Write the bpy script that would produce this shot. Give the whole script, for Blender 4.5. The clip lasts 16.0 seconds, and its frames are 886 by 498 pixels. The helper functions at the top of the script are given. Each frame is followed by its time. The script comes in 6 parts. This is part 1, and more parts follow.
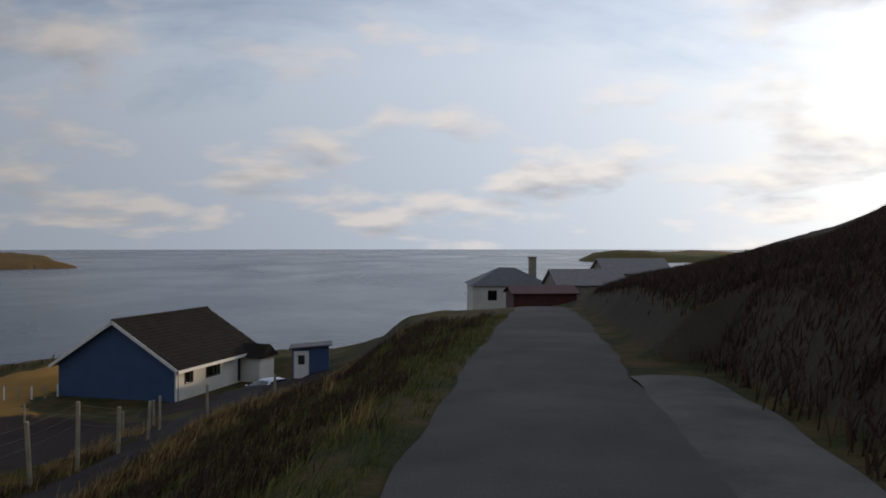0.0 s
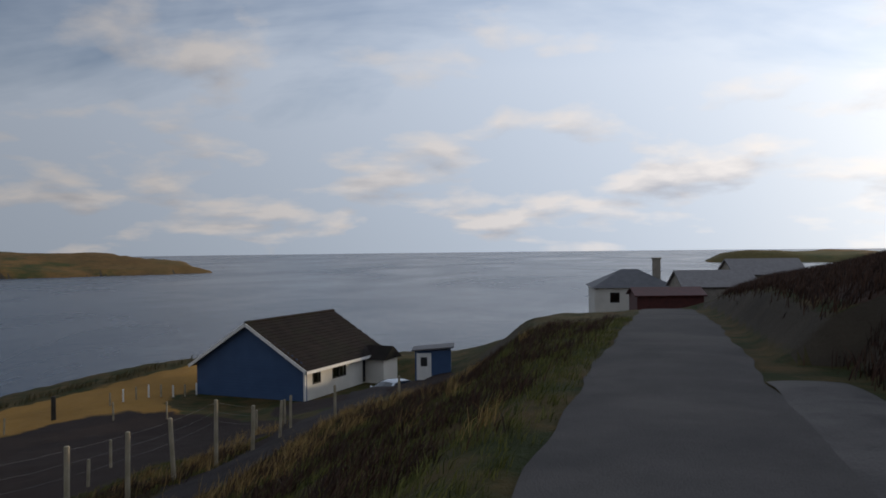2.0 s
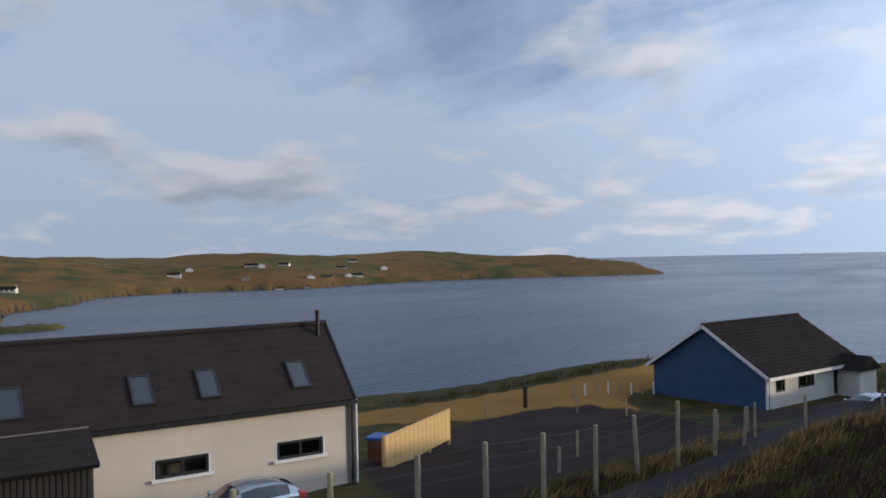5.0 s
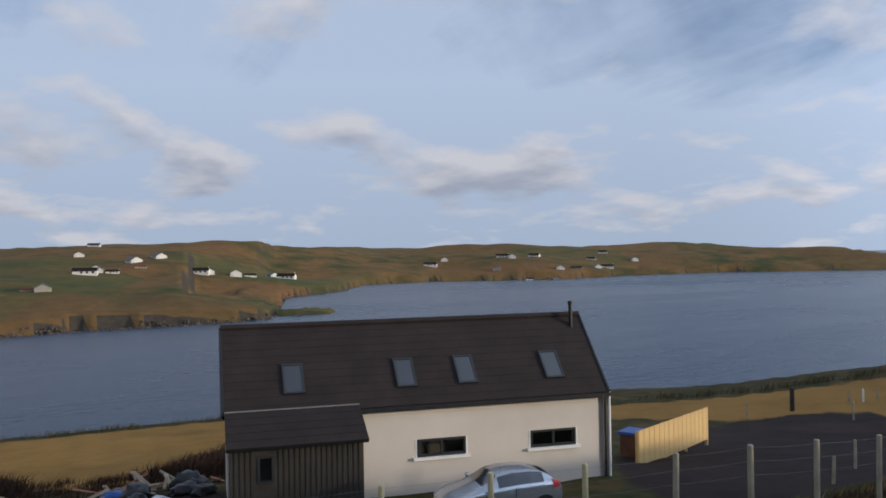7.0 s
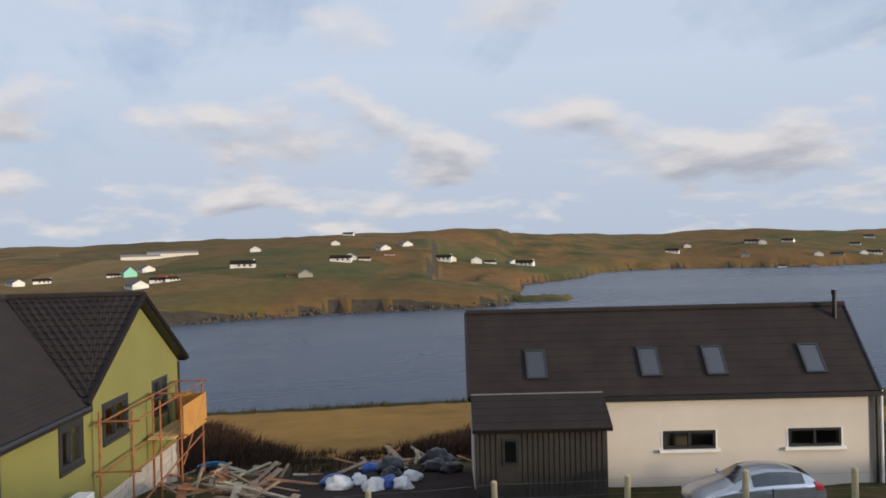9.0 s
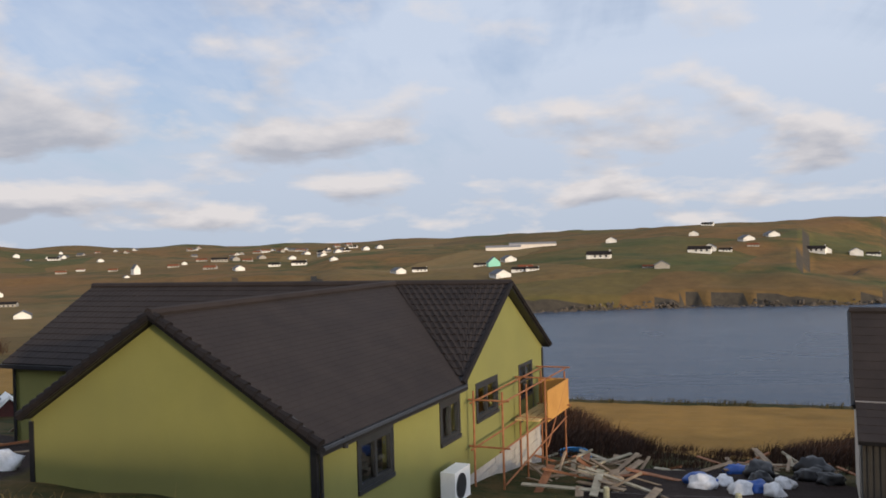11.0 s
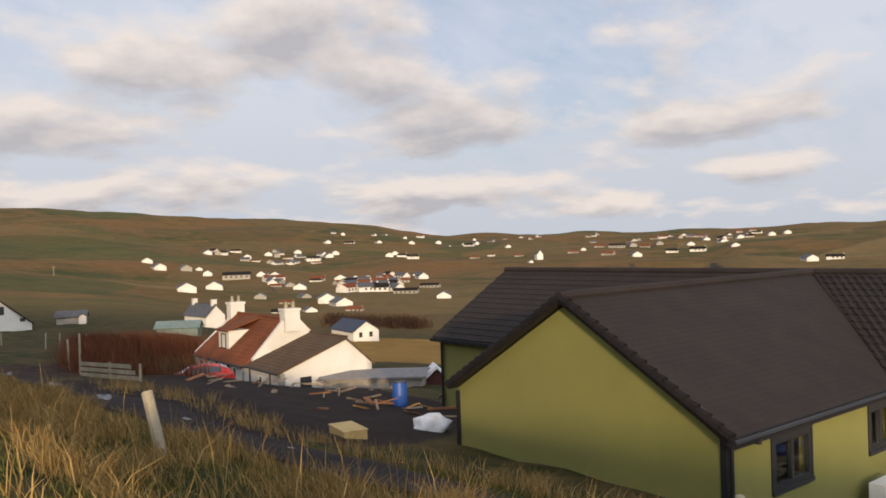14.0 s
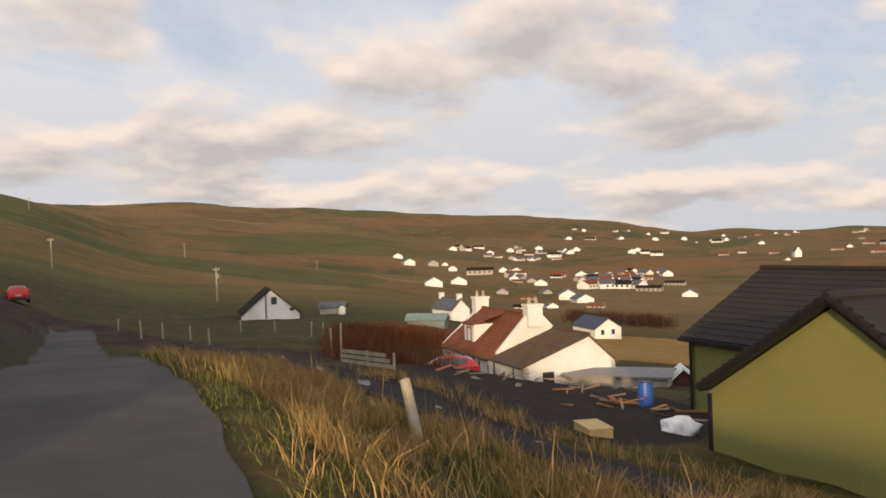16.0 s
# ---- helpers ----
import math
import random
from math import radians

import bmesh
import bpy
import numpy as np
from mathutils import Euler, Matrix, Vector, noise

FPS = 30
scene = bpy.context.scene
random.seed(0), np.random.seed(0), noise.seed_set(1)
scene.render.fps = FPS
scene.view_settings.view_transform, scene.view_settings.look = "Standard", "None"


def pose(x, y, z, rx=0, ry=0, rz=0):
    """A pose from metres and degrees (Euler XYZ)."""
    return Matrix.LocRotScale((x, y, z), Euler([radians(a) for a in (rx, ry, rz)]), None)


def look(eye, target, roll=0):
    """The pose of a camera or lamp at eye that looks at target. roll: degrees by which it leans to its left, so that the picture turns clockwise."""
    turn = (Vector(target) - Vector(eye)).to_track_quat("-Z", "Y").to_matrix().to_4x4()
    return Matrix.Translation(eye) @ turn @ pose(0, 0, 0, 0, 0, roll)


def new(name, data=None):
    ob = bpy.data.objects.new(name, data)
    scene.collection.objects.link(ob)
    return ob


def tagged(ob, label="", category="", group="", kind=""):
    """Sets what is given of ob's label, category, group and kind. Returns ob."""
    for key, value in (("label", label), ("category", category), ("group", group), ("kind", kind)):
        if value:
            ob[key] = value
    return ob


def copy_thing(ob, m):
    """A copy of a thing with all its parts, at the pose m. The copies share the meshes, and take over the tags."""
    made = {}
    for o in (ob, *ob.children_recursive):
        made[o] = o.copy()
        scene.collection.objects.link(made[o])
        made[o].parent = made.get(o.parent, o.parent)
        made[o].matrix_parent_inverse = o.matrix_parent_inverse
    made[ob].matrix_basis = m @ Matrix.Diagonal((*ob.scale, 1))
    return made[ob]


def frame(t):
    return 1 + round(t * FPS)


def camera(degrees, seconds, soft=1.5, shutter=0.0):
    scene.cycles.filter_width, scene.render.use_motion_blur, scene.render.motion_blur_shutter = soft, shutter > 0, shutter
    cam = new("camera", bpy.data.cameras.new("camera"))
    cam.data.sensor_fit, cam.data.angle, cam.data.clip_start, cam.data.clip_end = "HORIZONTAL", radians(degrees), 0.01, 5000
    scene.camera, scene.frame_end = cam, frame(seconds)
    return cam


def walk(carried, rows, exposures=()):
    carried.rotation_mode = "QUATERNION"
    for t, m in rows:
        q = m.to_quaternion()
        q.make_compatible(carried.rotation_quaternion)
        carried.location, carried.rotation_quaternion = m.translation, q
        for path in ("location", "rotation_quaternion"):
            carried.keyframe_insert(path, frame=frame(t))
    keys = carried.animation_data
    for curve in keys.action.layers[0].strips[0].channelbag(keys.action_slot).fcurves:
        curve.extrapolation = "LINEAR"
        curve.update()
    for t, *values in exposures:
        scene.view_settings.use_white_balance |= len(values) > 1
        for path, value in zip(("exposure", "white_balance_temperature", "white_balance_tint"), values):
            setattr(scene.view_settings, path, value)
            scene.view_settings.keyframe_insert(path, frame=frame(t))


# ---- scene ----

# ---------------------------------------------------------------- camera
EYE, ARM = 1.65, 0.40            # eye height over the road, arm's length round which the camera swings
cam = camera(56.0, 16.0, soft=1.7)
ROWS = [  # seconds, yaw, pitch, roll
    (0.0, -0.19, -0.32, -0.01), (0.5, 0.80, -0.44, -0.39), (1.0, 2.53, -0.45, -0.11), (1.5, 4.94, -0.30, 0.42),
    (2.0, 8.00, -0.10, 0.66), (2.5, 11.64, 0.07, 0.78), (3.0, 16.11, 0.30, 1.10), (3.5, 20.48, 0.18, 1.25),
    (4.0, 26.76, 0.30, 1.50), (4.5, 32.68, 0.42, 1.50), (5.0, 38.35, 0.50, 1.33), (7.5, 59.04, 0.06, 1.10),
    (8.0, 62.85, -0.12, 1.21), (10.5, 88.99, -0.32, 1.60), (11.0, 95.72, -0.31, 1.58), (11.5, 101.15, -0.36, 1.62),
    (12.0, 106.45, -0.42, 1.71), (12.5, 110.96, -0.52, 1.78), (13.0, 115.35, -0.56, 1.83), (13.5, 118.95, -0.55, 1.83),
    (14.0, 122.53, -0.46, 1.84), (14.5, 126.00, -0.32, 1.85), (15.0, 129.88, -0.17, 1.91), (15.5, 133.86, -0.12, 2.00),
    (16.0, 138.98, -0.19, 1.82),
]
EXPOSURE = [  # seconds, stops, kelvin, tint
    (0.0, -0.98, 6400, 10), (1.5, -0.94, 6300, 10), (2.5, -0.82, 6300, 10), (3.5, -0.66, 6150, 10), (5.0, -0.44, 5700, 10), (7.5, -0.26, 5700, 10), (8.0, -0.12, 6050, 10),
    (11.0, -0.02, 6250, 11), (13.0, 0.03, 6500, 12), (16.0, 0.15, 7400, 14),
]
walk(cam, [(t, pose(-ARM * math.sin(radians(a)), ARM * math.cos(radians(a)), EYE, 90 + p, r, a)) for t, a, p, r in ROWS], EXPOSURE)

# ---------------------------------------------------------------- sky and sun
SUN_AZ, SUN_EL = 49.0, 8.0       # degrees east of +y, degrees up
SUN_DIR = Vector((math.sin(radians(SUN_AZ)) * math.cos(radians(SUN_EL)), math.cos(radians(SUN_AZ)) * math.cos(radians(SUN_EL)), math.sin(radians(SUN_EL))))


def node(nt, kind, **vals):
    n = nt.nodes.new(kind)
    for k, v in vals.items():
        if k in n.inputs:
            n.inputs[k].default_value = v
    return n


def maths(nt, op, a, b=None, clamp=False):
    n = nt.nodes.new("ShaderNodeMath")
    n.operation, n.use_clamp = op, clamp
    for i, v in enumerate((a, b)):
        if v is None:
            continue
        if isinstance(v, (int, float)):
            n.inputs[i].default_value = v
        else:
            nt.links.new(v, n.inputs[i])
    return n.outputs[0]


def ramp(nt, fac, stops):
    n = nt.nodes.new("ShaderNodeValToRGB")
    e = n.color_ramp.elements
    while len(e) < len(stops):
        e.new(0.5)
    for k, (p, c) in zip(e, stops):
        k.position, k.color = p, (*c, 1)
    nt.links.new(fac, n.inputs[0])
    return n.outputs[0]


def mix(nt, fac, a, b):
    n = nt.nodes.new("ShaderNodeMix")
    n.data_type = "RGBA"
    for v, s in ((fac, n.inputs[0]), (a, n.inputs[6]), (b, n.inputs[7])):
        if isinstance(v, (int, float)):
            s.default_value = v
        elif isinstance(v, tuple):
            s.default_value = (*v, 1)
        else:
            nt.links.new(v, s)
    return n.outputs[2]


def noise_of(nt, vec, scale, detail=4, rough=0.55, distort=0.0):
    n = node(nt, "ShaderNodeTexNoise", Scale=scale, Detail=detail, Roughness=rough, Distortion=distort)
    nt.links.new(vec, n.inputs["Vector"])
    return n.outputs["Fac"]


def build_world():
    w = bpy.data.worlds.new("winter_sky")
    scene.world = w
    w.use_nodes = True
    nt = w.node_tree
    nt.nodes.clear()
    sky = nt.nodes.new("ShaderNodeTexSky")
    sky.sky_type, sky.sun_disc = "NISHITA", False
    sky.sun_elevation, sky.sun_rotation = radians(SUN_EL), radians(SUN_AZ)
    sky.air_density, sky.dust_density, sky.ozone_density = 1.0, 0.6, 1.2
    tc = nt.nodes.new("ShaderNodeTexCoord")
    sep = nt.nodes.new("ShaderNodeSeparateXYZ")
    nt.links.new(tc.outputs["Generated"], sep.inputs[0])
    up = maths(nt, "MAXIMUM", sep.outputs[2], 0.0)
    lift = maths(nt, "ADD", up, 0.25)
    comb = nt.nodes.new("ShaderNodeCombineXYZ")
    nt.links.new(maths(nt, "DIVIDE", sep.outputs[0], lift), comb.inputs[0])
    nt.links.new(maths(nt, "DIVIDE", sep.outputs[1], lift), comb.inputs[1])
    flat = comb.outputs[0]
    # high thin veil, heaped cloud under it
    thin = maths(nt, "SUBTRACT", noise_of(nt, flat, 0.55, 6, 0.6, 0.8), maths(nt, "MULTIPLY", ramp(nt, up, [(0.19, (0, 0, 0)), (0.30, (1, 1, 1))]), 0.07))
    streak = nt.nodes.new("ShaderNodeMapping")
    streak.inputs["Scale"].default_value = (0.7, 2.2, 1.0)
    streak.inputs["Rotation"].default_value = (0, 0, 0.5)
    nt.links.new(flat, streak.inputs[0])
    thin = maths(nt, "ADD", thin, maths(nt, "MULTIPLY", maths(nt, "SUBTRACT", noise_of(nt, streak.outputs[0], 1.3, 6, 0.6, 0.5), 0.5), 0.45))
    veil = ramp(nt, thin, [(0.24, (0, 0, 0)), (0.52, (1, 1, 1))])
    landward = maths(nt, "MULTIPLY", maths(nt, "MULTIPLY", sep.outputs[1], -1.0, True), 0.075)
    belt = maths(nt, "MULTIPLY", ramp(nt, up, [(0.010, (0, 0, 0)), (0.045, (1, 1, 1)), (0.115, (1, 1, 1)), (0.19, (0, 0, 0))]), 0.075)
    belt = maths(nt, "SUBTRACT", maths(nt, "ADD", belt, landward), 0.022)
    upper = nt.nodes.new("ShaderNodeVectorMath")
    upper.operation = "SCALE"
    upper.inputs["Scale"].default_value = 0.945
    nt.links.new(flat, upper.inputs[0])
    heap_n = maths(nt, "ADD", noise_of(nt, flat, 1.9, 7, 0.52, 0.12), belt)
    above = maths(nt, "ADD", noise_of(nt, upper.outputs[0], 1.9, 7, 0.52, 0.12), belt)
    heap = ramp(nt, heap_n, [(0.52, (0, 0, 0)), (0.63, (1, 1, 1))])
    # the underside of a heap is where there is more cloud above than here
    under = maths(nt, "ADD", maths(nt, "MULTIPLY", maths(nt, "SUBTRACT", above, heap_n), 3.6), maths(nt, "MULTIPLY", maths(nt, "SUBTRACT", heap_n, 0.56), 2.6))
    core = ramp(nt, maths(nt, "ADD", under, 0.35), [(0.20, (0, 0, 0)), (0.78, (1, 1, 1))])
    dot = nt.nodes.new("ShaderNodeVectorMath")
    dot.operation = "DOT_PRODUCT"
    dot.inputs[1].default_value = SUN_DIR
    nt.links.new(tc.outputs["Generated"], dot.inputs[0])
    near_sun = maths(nt, "POWER", maths(nt, "MAXIMUM", dot.outputs["Value"], 0.0), 9.0)
    blue = nt.nodes.new("ShaderNodeVectorMath")
    blue.operation = "SCALE"
    blue.inputs["Scale"].default_value = 0.10
    nt.links.new(sky.outputs[0], blue.inputs[0])
    tint = nt.nodes.new("ShaderNodeVectorMath")
    tint.operation = "MULTIPLY"
    tint.inputs[1].default_value = (0.80, 1.0, 1.45)
    nt.links.new(blue.outputs[0], tint.inputs[0])
    low = ramp(nt, up, [(0.0, (1, 1, 1)), (0.22, (0, 0, 0))])
    veil_c = mix(nt, near_sun, (0.65, 0.72, 0.83), (1.40, 1.30, 1.12))
    veil_c = mix(nt, maths(nt, "MULTIPLY", low, 0.75), veil_c, mix(nt, near_sun, (0.50, 0.56, 0.64), (1.30, 1.21, 1.06)))
    c1 = mix(nt, maths(nt, "ADD", maths(nt, "ADD", maths(nt, "MULTIPLY", veil, 0.64), 0.32), maths(nt, "MULTIPLY", low, 0.60), True), tint.outputs[0], veil_c)
    heap_lit = mix(nt, near_sun, (0.86, 0.79, 0.74), (1.1, 1.02, 0.9))
    heap_c = mix(nt, core, heap_lit, (0.47, 0.47, 0.505))
    c2 = mix(nt, maths(nt, "MULTIPLY", heap, 0.86), c1, heap_c)
    bg = nt.nodes.new("ShaderNodeBackground")
    out = nt.nodes.new("ShaderNodeOutputWorld")
    glow = nt.nodes.new("ShaderNodeVectorMath")
    glow.operation = "SCALE"
    nt.links.new(c2, glow.inputs[0])
    toward = maths(nt, "POWER", maths(nt, "MAXIMUM", dot.outputs["Value"], 0.0), 1.6)
    nt.links.new(maths(nt, "ADD", maths(nt, "MULTIPLY", toward, 1.50), 0.94), glow.inputs["Scale"])
    bg.inputs[1].default_value = 1.0
    nt.links.new(glow.outputs[0], bg.inputs[0])
    nt.links.new(bg.outputs[0], out.inputs[0])


build_world()
sun = new("sun", bpy.data.lights.new("sun", "SUN"))
sun.data.energy, sun.data.angle, sun.data.color = 3.5, radians(1.4), (1.0, 0.77, 0.50)
sun.matrix_basis = look((0, 0, 0), -SUN_DIR)


# ---------------------------------------------------------------- materials
def material(name, c1, c2, scale=3.0, rough=0.8, bump=0.3, fine=40.0, metal=0.0, c3=None, obj=False, spec=0.4):
    m = bpy.data.materials.new(name)
    m.use_nodes = True
    nt = m.node_tree
    b = nt.nodes["Principled BSDF"]
    tc = nt.nodes.new("ShaderNodeTexCoord")
    vec = tc.outputs["Object"]
    big = noise_of(nt, vec, scale, 5, 0.6)
    small = noise_of(nt, vec, fine, 3, 0.6)
    col = ramp(nt, big, [(0.3, c1), (0.7, c2)])
    if c3:
        col = mix(nt, maths(nt, "MULTIPLY", ramp(nt, noise_of(nt, vec, scale * 0.35, 4, 0.6), [(0.48, (0, 0, 0)), (0.62, (1, 1, 1))]), 0.6), col, c3)
    if obj:
        oi = nt.nodes.new("ShaderNodeObjectInfo")
        hsv = nt.nodes.new("ShaderNodeHueSaturation")
        nt.links.new(maths(nt, "ADD", maths(nt, "MULTIPLY", oi.outputs["Random"], 0.10), 0.95), hsv.inputs["Value"])
        nt.links.new(col, hsv.inputs["Color"])
        col = hsv.outputs[0]
    dark = nt.nodes.new("ShaderNodeHueSaturation")
    nt.links.new(maths(nt, "ADD", maths(nt, "MULTIPLY", small, 0.5), 0.75), dark.inputs["Value"])
    nt.links.new(col, dark.inputs["Color"])
    nt.links.new(dark.outputs[0], b.inputs["Base Color"])
    b.inputs["Roughness"].default_value = rough
    b.inputs["Metallic"].default_value = metal
    b.inputs["Specular IOR Level"].default_value = spec
    if bump:
        bp = node(nt, "ShaderNodeBump", Strength=bump, Distance=0.02)
        nt.links.new(small, bp.inputs["Height"])
        nt.links.new(bp.outputs[0], b.inputs["Normal"])
    return m


M_GREEN = material("lime_render", (0.178, 0.176, 0.050), (0.212, 0.206, 0.060), 0.5, 0.9, 0.25, 60, c3=(0.162, 0.160, 0.052))
M_CREAM = material("cream_render", (0.56, 0.51, 0.44), (0.63, 0.575, 0.505), 0.6, 0.9, 0.25, 60)
M_WHITE = material("white_harling", (0.60, 0.58, 0.53), (0.70, 0.68, 0.63), 0.5, 0.9, 0.3, 50, c3=(0.50, 0.48, 0.43))
M_BLUE = material("blue_cladding", (0.035, 0.075, 0.17), (0.05, 0.10, 0.21), 0.8, 0.6, 0.1, 30)
M_ROOF = material("brown_roof_tile", (0.020, 0.0155, 0.0148), (0.031, 0.024, 0.022), 1.2, 0.8, 0.3, 30, spec=0.22)
M_ROOF_OLD = material("weathered_brown_roof_tile", (0.013, 0.010, 0.010), (0.026, 0.020, 0.018), 1.4, 0.9, 0.4, 25, c3=(0.02, 0.021, 0.014), obj=True, spec=0.12)
M_ROOF_RED = material("red_roof_tile", (0.135, 0.042, 0.018), (0.20, 0.064, 0.026), 1.2, 0.85, 0.4, 25, c3=(0.10, 0.045, 0.022), obj=True, spec=0.2)
M_ROOF_BROWN = material("lichened_brown_tile", (0.058, 0.034, 0.018), (0.105, 0.060, 0.030), 1.2, 0.85, 0.4, 25, c3=(0.09, 0.065, 0.035), obj=True)
M_VERGE = material("dark_verge_tile", (0.010, 0.009, 0.010), (0.017, 0.014, 0.014), 3, 0.8, 0.1, 20, spec=0.15)
M_CRATE = material("brown_shed_board", (0.09, 0.04, 0.022), (0.14, 0.065, 0.035), 2, 0.8, 0.2, 20)
M_BLUE_SLATE = material("blue_slate", (0.022, 0.030, 0.058), (0.040, 0.050, 0.085), 1.5, 0.6, 0.3, 20)
M_SLATE = material("grey_slate", (0.05, 0.052, 0.06), (0.09, 0.09, 0.10), 1.5, 0.6, 0.3, 20, obj=True)
M_TRIM = material("black_plastic", (0.012, 0.012, 0.013), (0.02, 0.02, 0.022), 4, 0.45, 0.0, 30)
M_FRAME = material("dark_window_frame", (0.022, 0.024, 0.026), (0.03, 0.032, 0.034), 4, 0.4, 0.0, 30)
M_WTRIM = material("white_paint", (0.72, 0.72, 0.70), (0.80, 0.80, 0.78), 3, 0.5, 0.05, 40)
M_DARKWOOD = material("dark_timber_cladding", (0.020, 0.018, 0.015), (0.045, 0.040, 0.033), 1.5, 0.8, 0.3, 30)
M_FENCE = material("new_larch_board", (0.46, 0.31, 0.12), (0.58, 0.41, 0.18), 1.5, 0.75, 0.3, 25, obj=True)
M_POST = material("weathered_post", (0.24, 0.20, 0.14), (0.42, 0.37, 0.27), 2.5, 0.9, 0.4, 30, c3=(0.20, 0.21, 0.12))
M_POSTNEW = material("treated_post", (0.38, 0.34, 0.19), (0.50, 0.44, 0.27), 2.5, 0.85, 0.3, 30)
M_BLOCK = material("concrete_block", (0.34, 0.32, 0.29), (0.46, 0.43, 0.39), 2, 0.95, 0.4, 30, obj=True)
M_STEEL = material("rusty_scaffold", (0.20, 0.075, 0.03), (0.33, 0.14, 0.06), 5, 0.7, 0.3, 40, metal=0.2)
M_PLY = material("orange_plywood", (0.38, 0.18, 0.04), (0.48, 0.25, 0.06), 1.5, 0.8, 0.2, 25)
M_SCRAP = material("scrap_timber", (0.16, 0.11, 0.07), (0.36, 0.27, 0.18), 2.0, 0.9, 0.3, 25, obj=True)
M_BAG = material("white_sack", (0.62, 0.62, 0.63), (0.76, 0.76, 0.77), 3, 0.6, 0.2, 12)
M_BLUEPL = material("blue_plastic", (0.02, 0.07, 0.28), (0.03, 0.10, 0.36), 3, 0.4, 0.05, 20)
M_PIPE = material("blue_pipe", (0.03, 0.20, 0.45), (0.05, 0.26, 0.55), 3, 0.4, 0.0, 20)
M_ROAD = material("asphalt", (0.046, 0.042, 0.042), (0.072, 0.066, 0.064), 0.8, 0.88, 0.9, 45, c3=(0.098, 0.089, 0.083), spec=0.25)
M_LAYBY = material("pale_gravel", (0.050, 0.046, 0.046), (0.095, 0.088, 0.085), 1.2, 0.85, 0.9, 25, c3=(0.13, 0.12, 0.115), spec=0.25)
M_TRACK = material("wet_gravel", (0.012, 0.009, 0.009), (0.028, 0.021, 0.021), 0.9, 0.75, 0.9, 25, c3=(0.040, 0.031, 0.030), spec=0.08)
M_RUST = material("rusty_red_sheet", (0.055, 0.014, 0.012), (0.09, 0.022, 0.018), 2, 0.6, 0.1, 20)
M_ROCK = material("shore_rock", (0.028, 0.025, 0.022), (0.11, 0.085, 0.06), 0.25, 0.9, 0.6, 3)
M_STONE = material("grey_stone_wall", (0.24, 0.22, 0.19), (0.36, 0.33, 0.28), 1.5, 0.95, 0.5, 12)
M_CAR = material("silver_car_paint", (0.50, 0.52, 0.55), (0.55, 0.57, 0.60), 1, 0.25, 0.0, 30, metal=0.75)
M_RUBBER = material("tyre_rubber", (0.012, 0.012, 0.012), (0.02, 0.02, 0.02), 5, 0.85, 0.1, 40)
M_RED = material("red_paint", (0.45, 0.02, 0.02), (0.55, 0.04, 0.03), 3, 0.4, 0.0, 20)
M_GLASSC = material("greenhouse_sheet", (0.10, 0.15, 0.14), (0.17, 0.22, 0.21), 2, 0.3, 0.0, 20)
M_MINT = material("mint_paint", (0.22, 0.52, 0.40), (0.26, 0.58, 0.45), 2, 0.7, 0.1, 20)
M_ROOM = material("dim_room", (0.10, 0.09, 0.08), (0.14, 0.13, 0.11), 1, 0.9, 0.0, 20)


def glass_material():
    m = bpy.data.materials.new("window_glass")
    m.use_nodes = True
    b = m.node_tree.nodes["Principled BSDF"]
    b.inputs["Base Color"].default_value = (0.75, 0.8, 0.8, 1)
    b.inputs["Roughness"].default_value = 0.02
    b.inputs["Transmission Weight"].default_value = 1.0
    b.inputs["IOR"].default_value = 1.45
    return m


M_GLASS = glass_material()


def sea_material():
    m = bpy.data.materials.new("sea_water")
    m.use_nodes = True
    nt = m.node_tree
    b = nt.nodes["Principled BSDF"]
    geo = nt.nodes.new("ShaderNodeNewGeometry")
    mp = node(nt, "ShaderNodeMapping")
    mp.inputs["Scale"].default_value = (1.0, 0.45, 1.0)
    nt.links.new(geo.outputs["Position"], mp.inputs[0])
    wind = noise_of(nt, mp.outputs[0], 0.006, 5, 0.6, 0.6)
    nt.links.new(ramp(nt, wind, [(0.35, (0.012, 0.030, 0.062)), (0.65, (0.020, 0.042, 0.078))]), b.inputs["Base Color"])
    nt.links.new(maths(nt, "ADD", maths(nt, "MULTIPLY", wind, 0.30), 0.10), b.inputs["Roughness"])
    b.inputs["IOR"].default_value = 1.22
    wave = maths(nt, "ADD", noise_of(nt, mp.outputs[0], 0.35, 5, 0.62), maths(nt, "MULTIPLY", noise_of(nt, mp.outputs[0], 0.06, 3, 0.5), 1.5))
    bp = node(nt, "ShaderNodeBump", Strength=0.42, Distance=1.2)
    nt.links.new(wave, bp.inputs["Height"])
    nt.links.new(bp.outputs[0], b.inputs["Normal"])
    return m


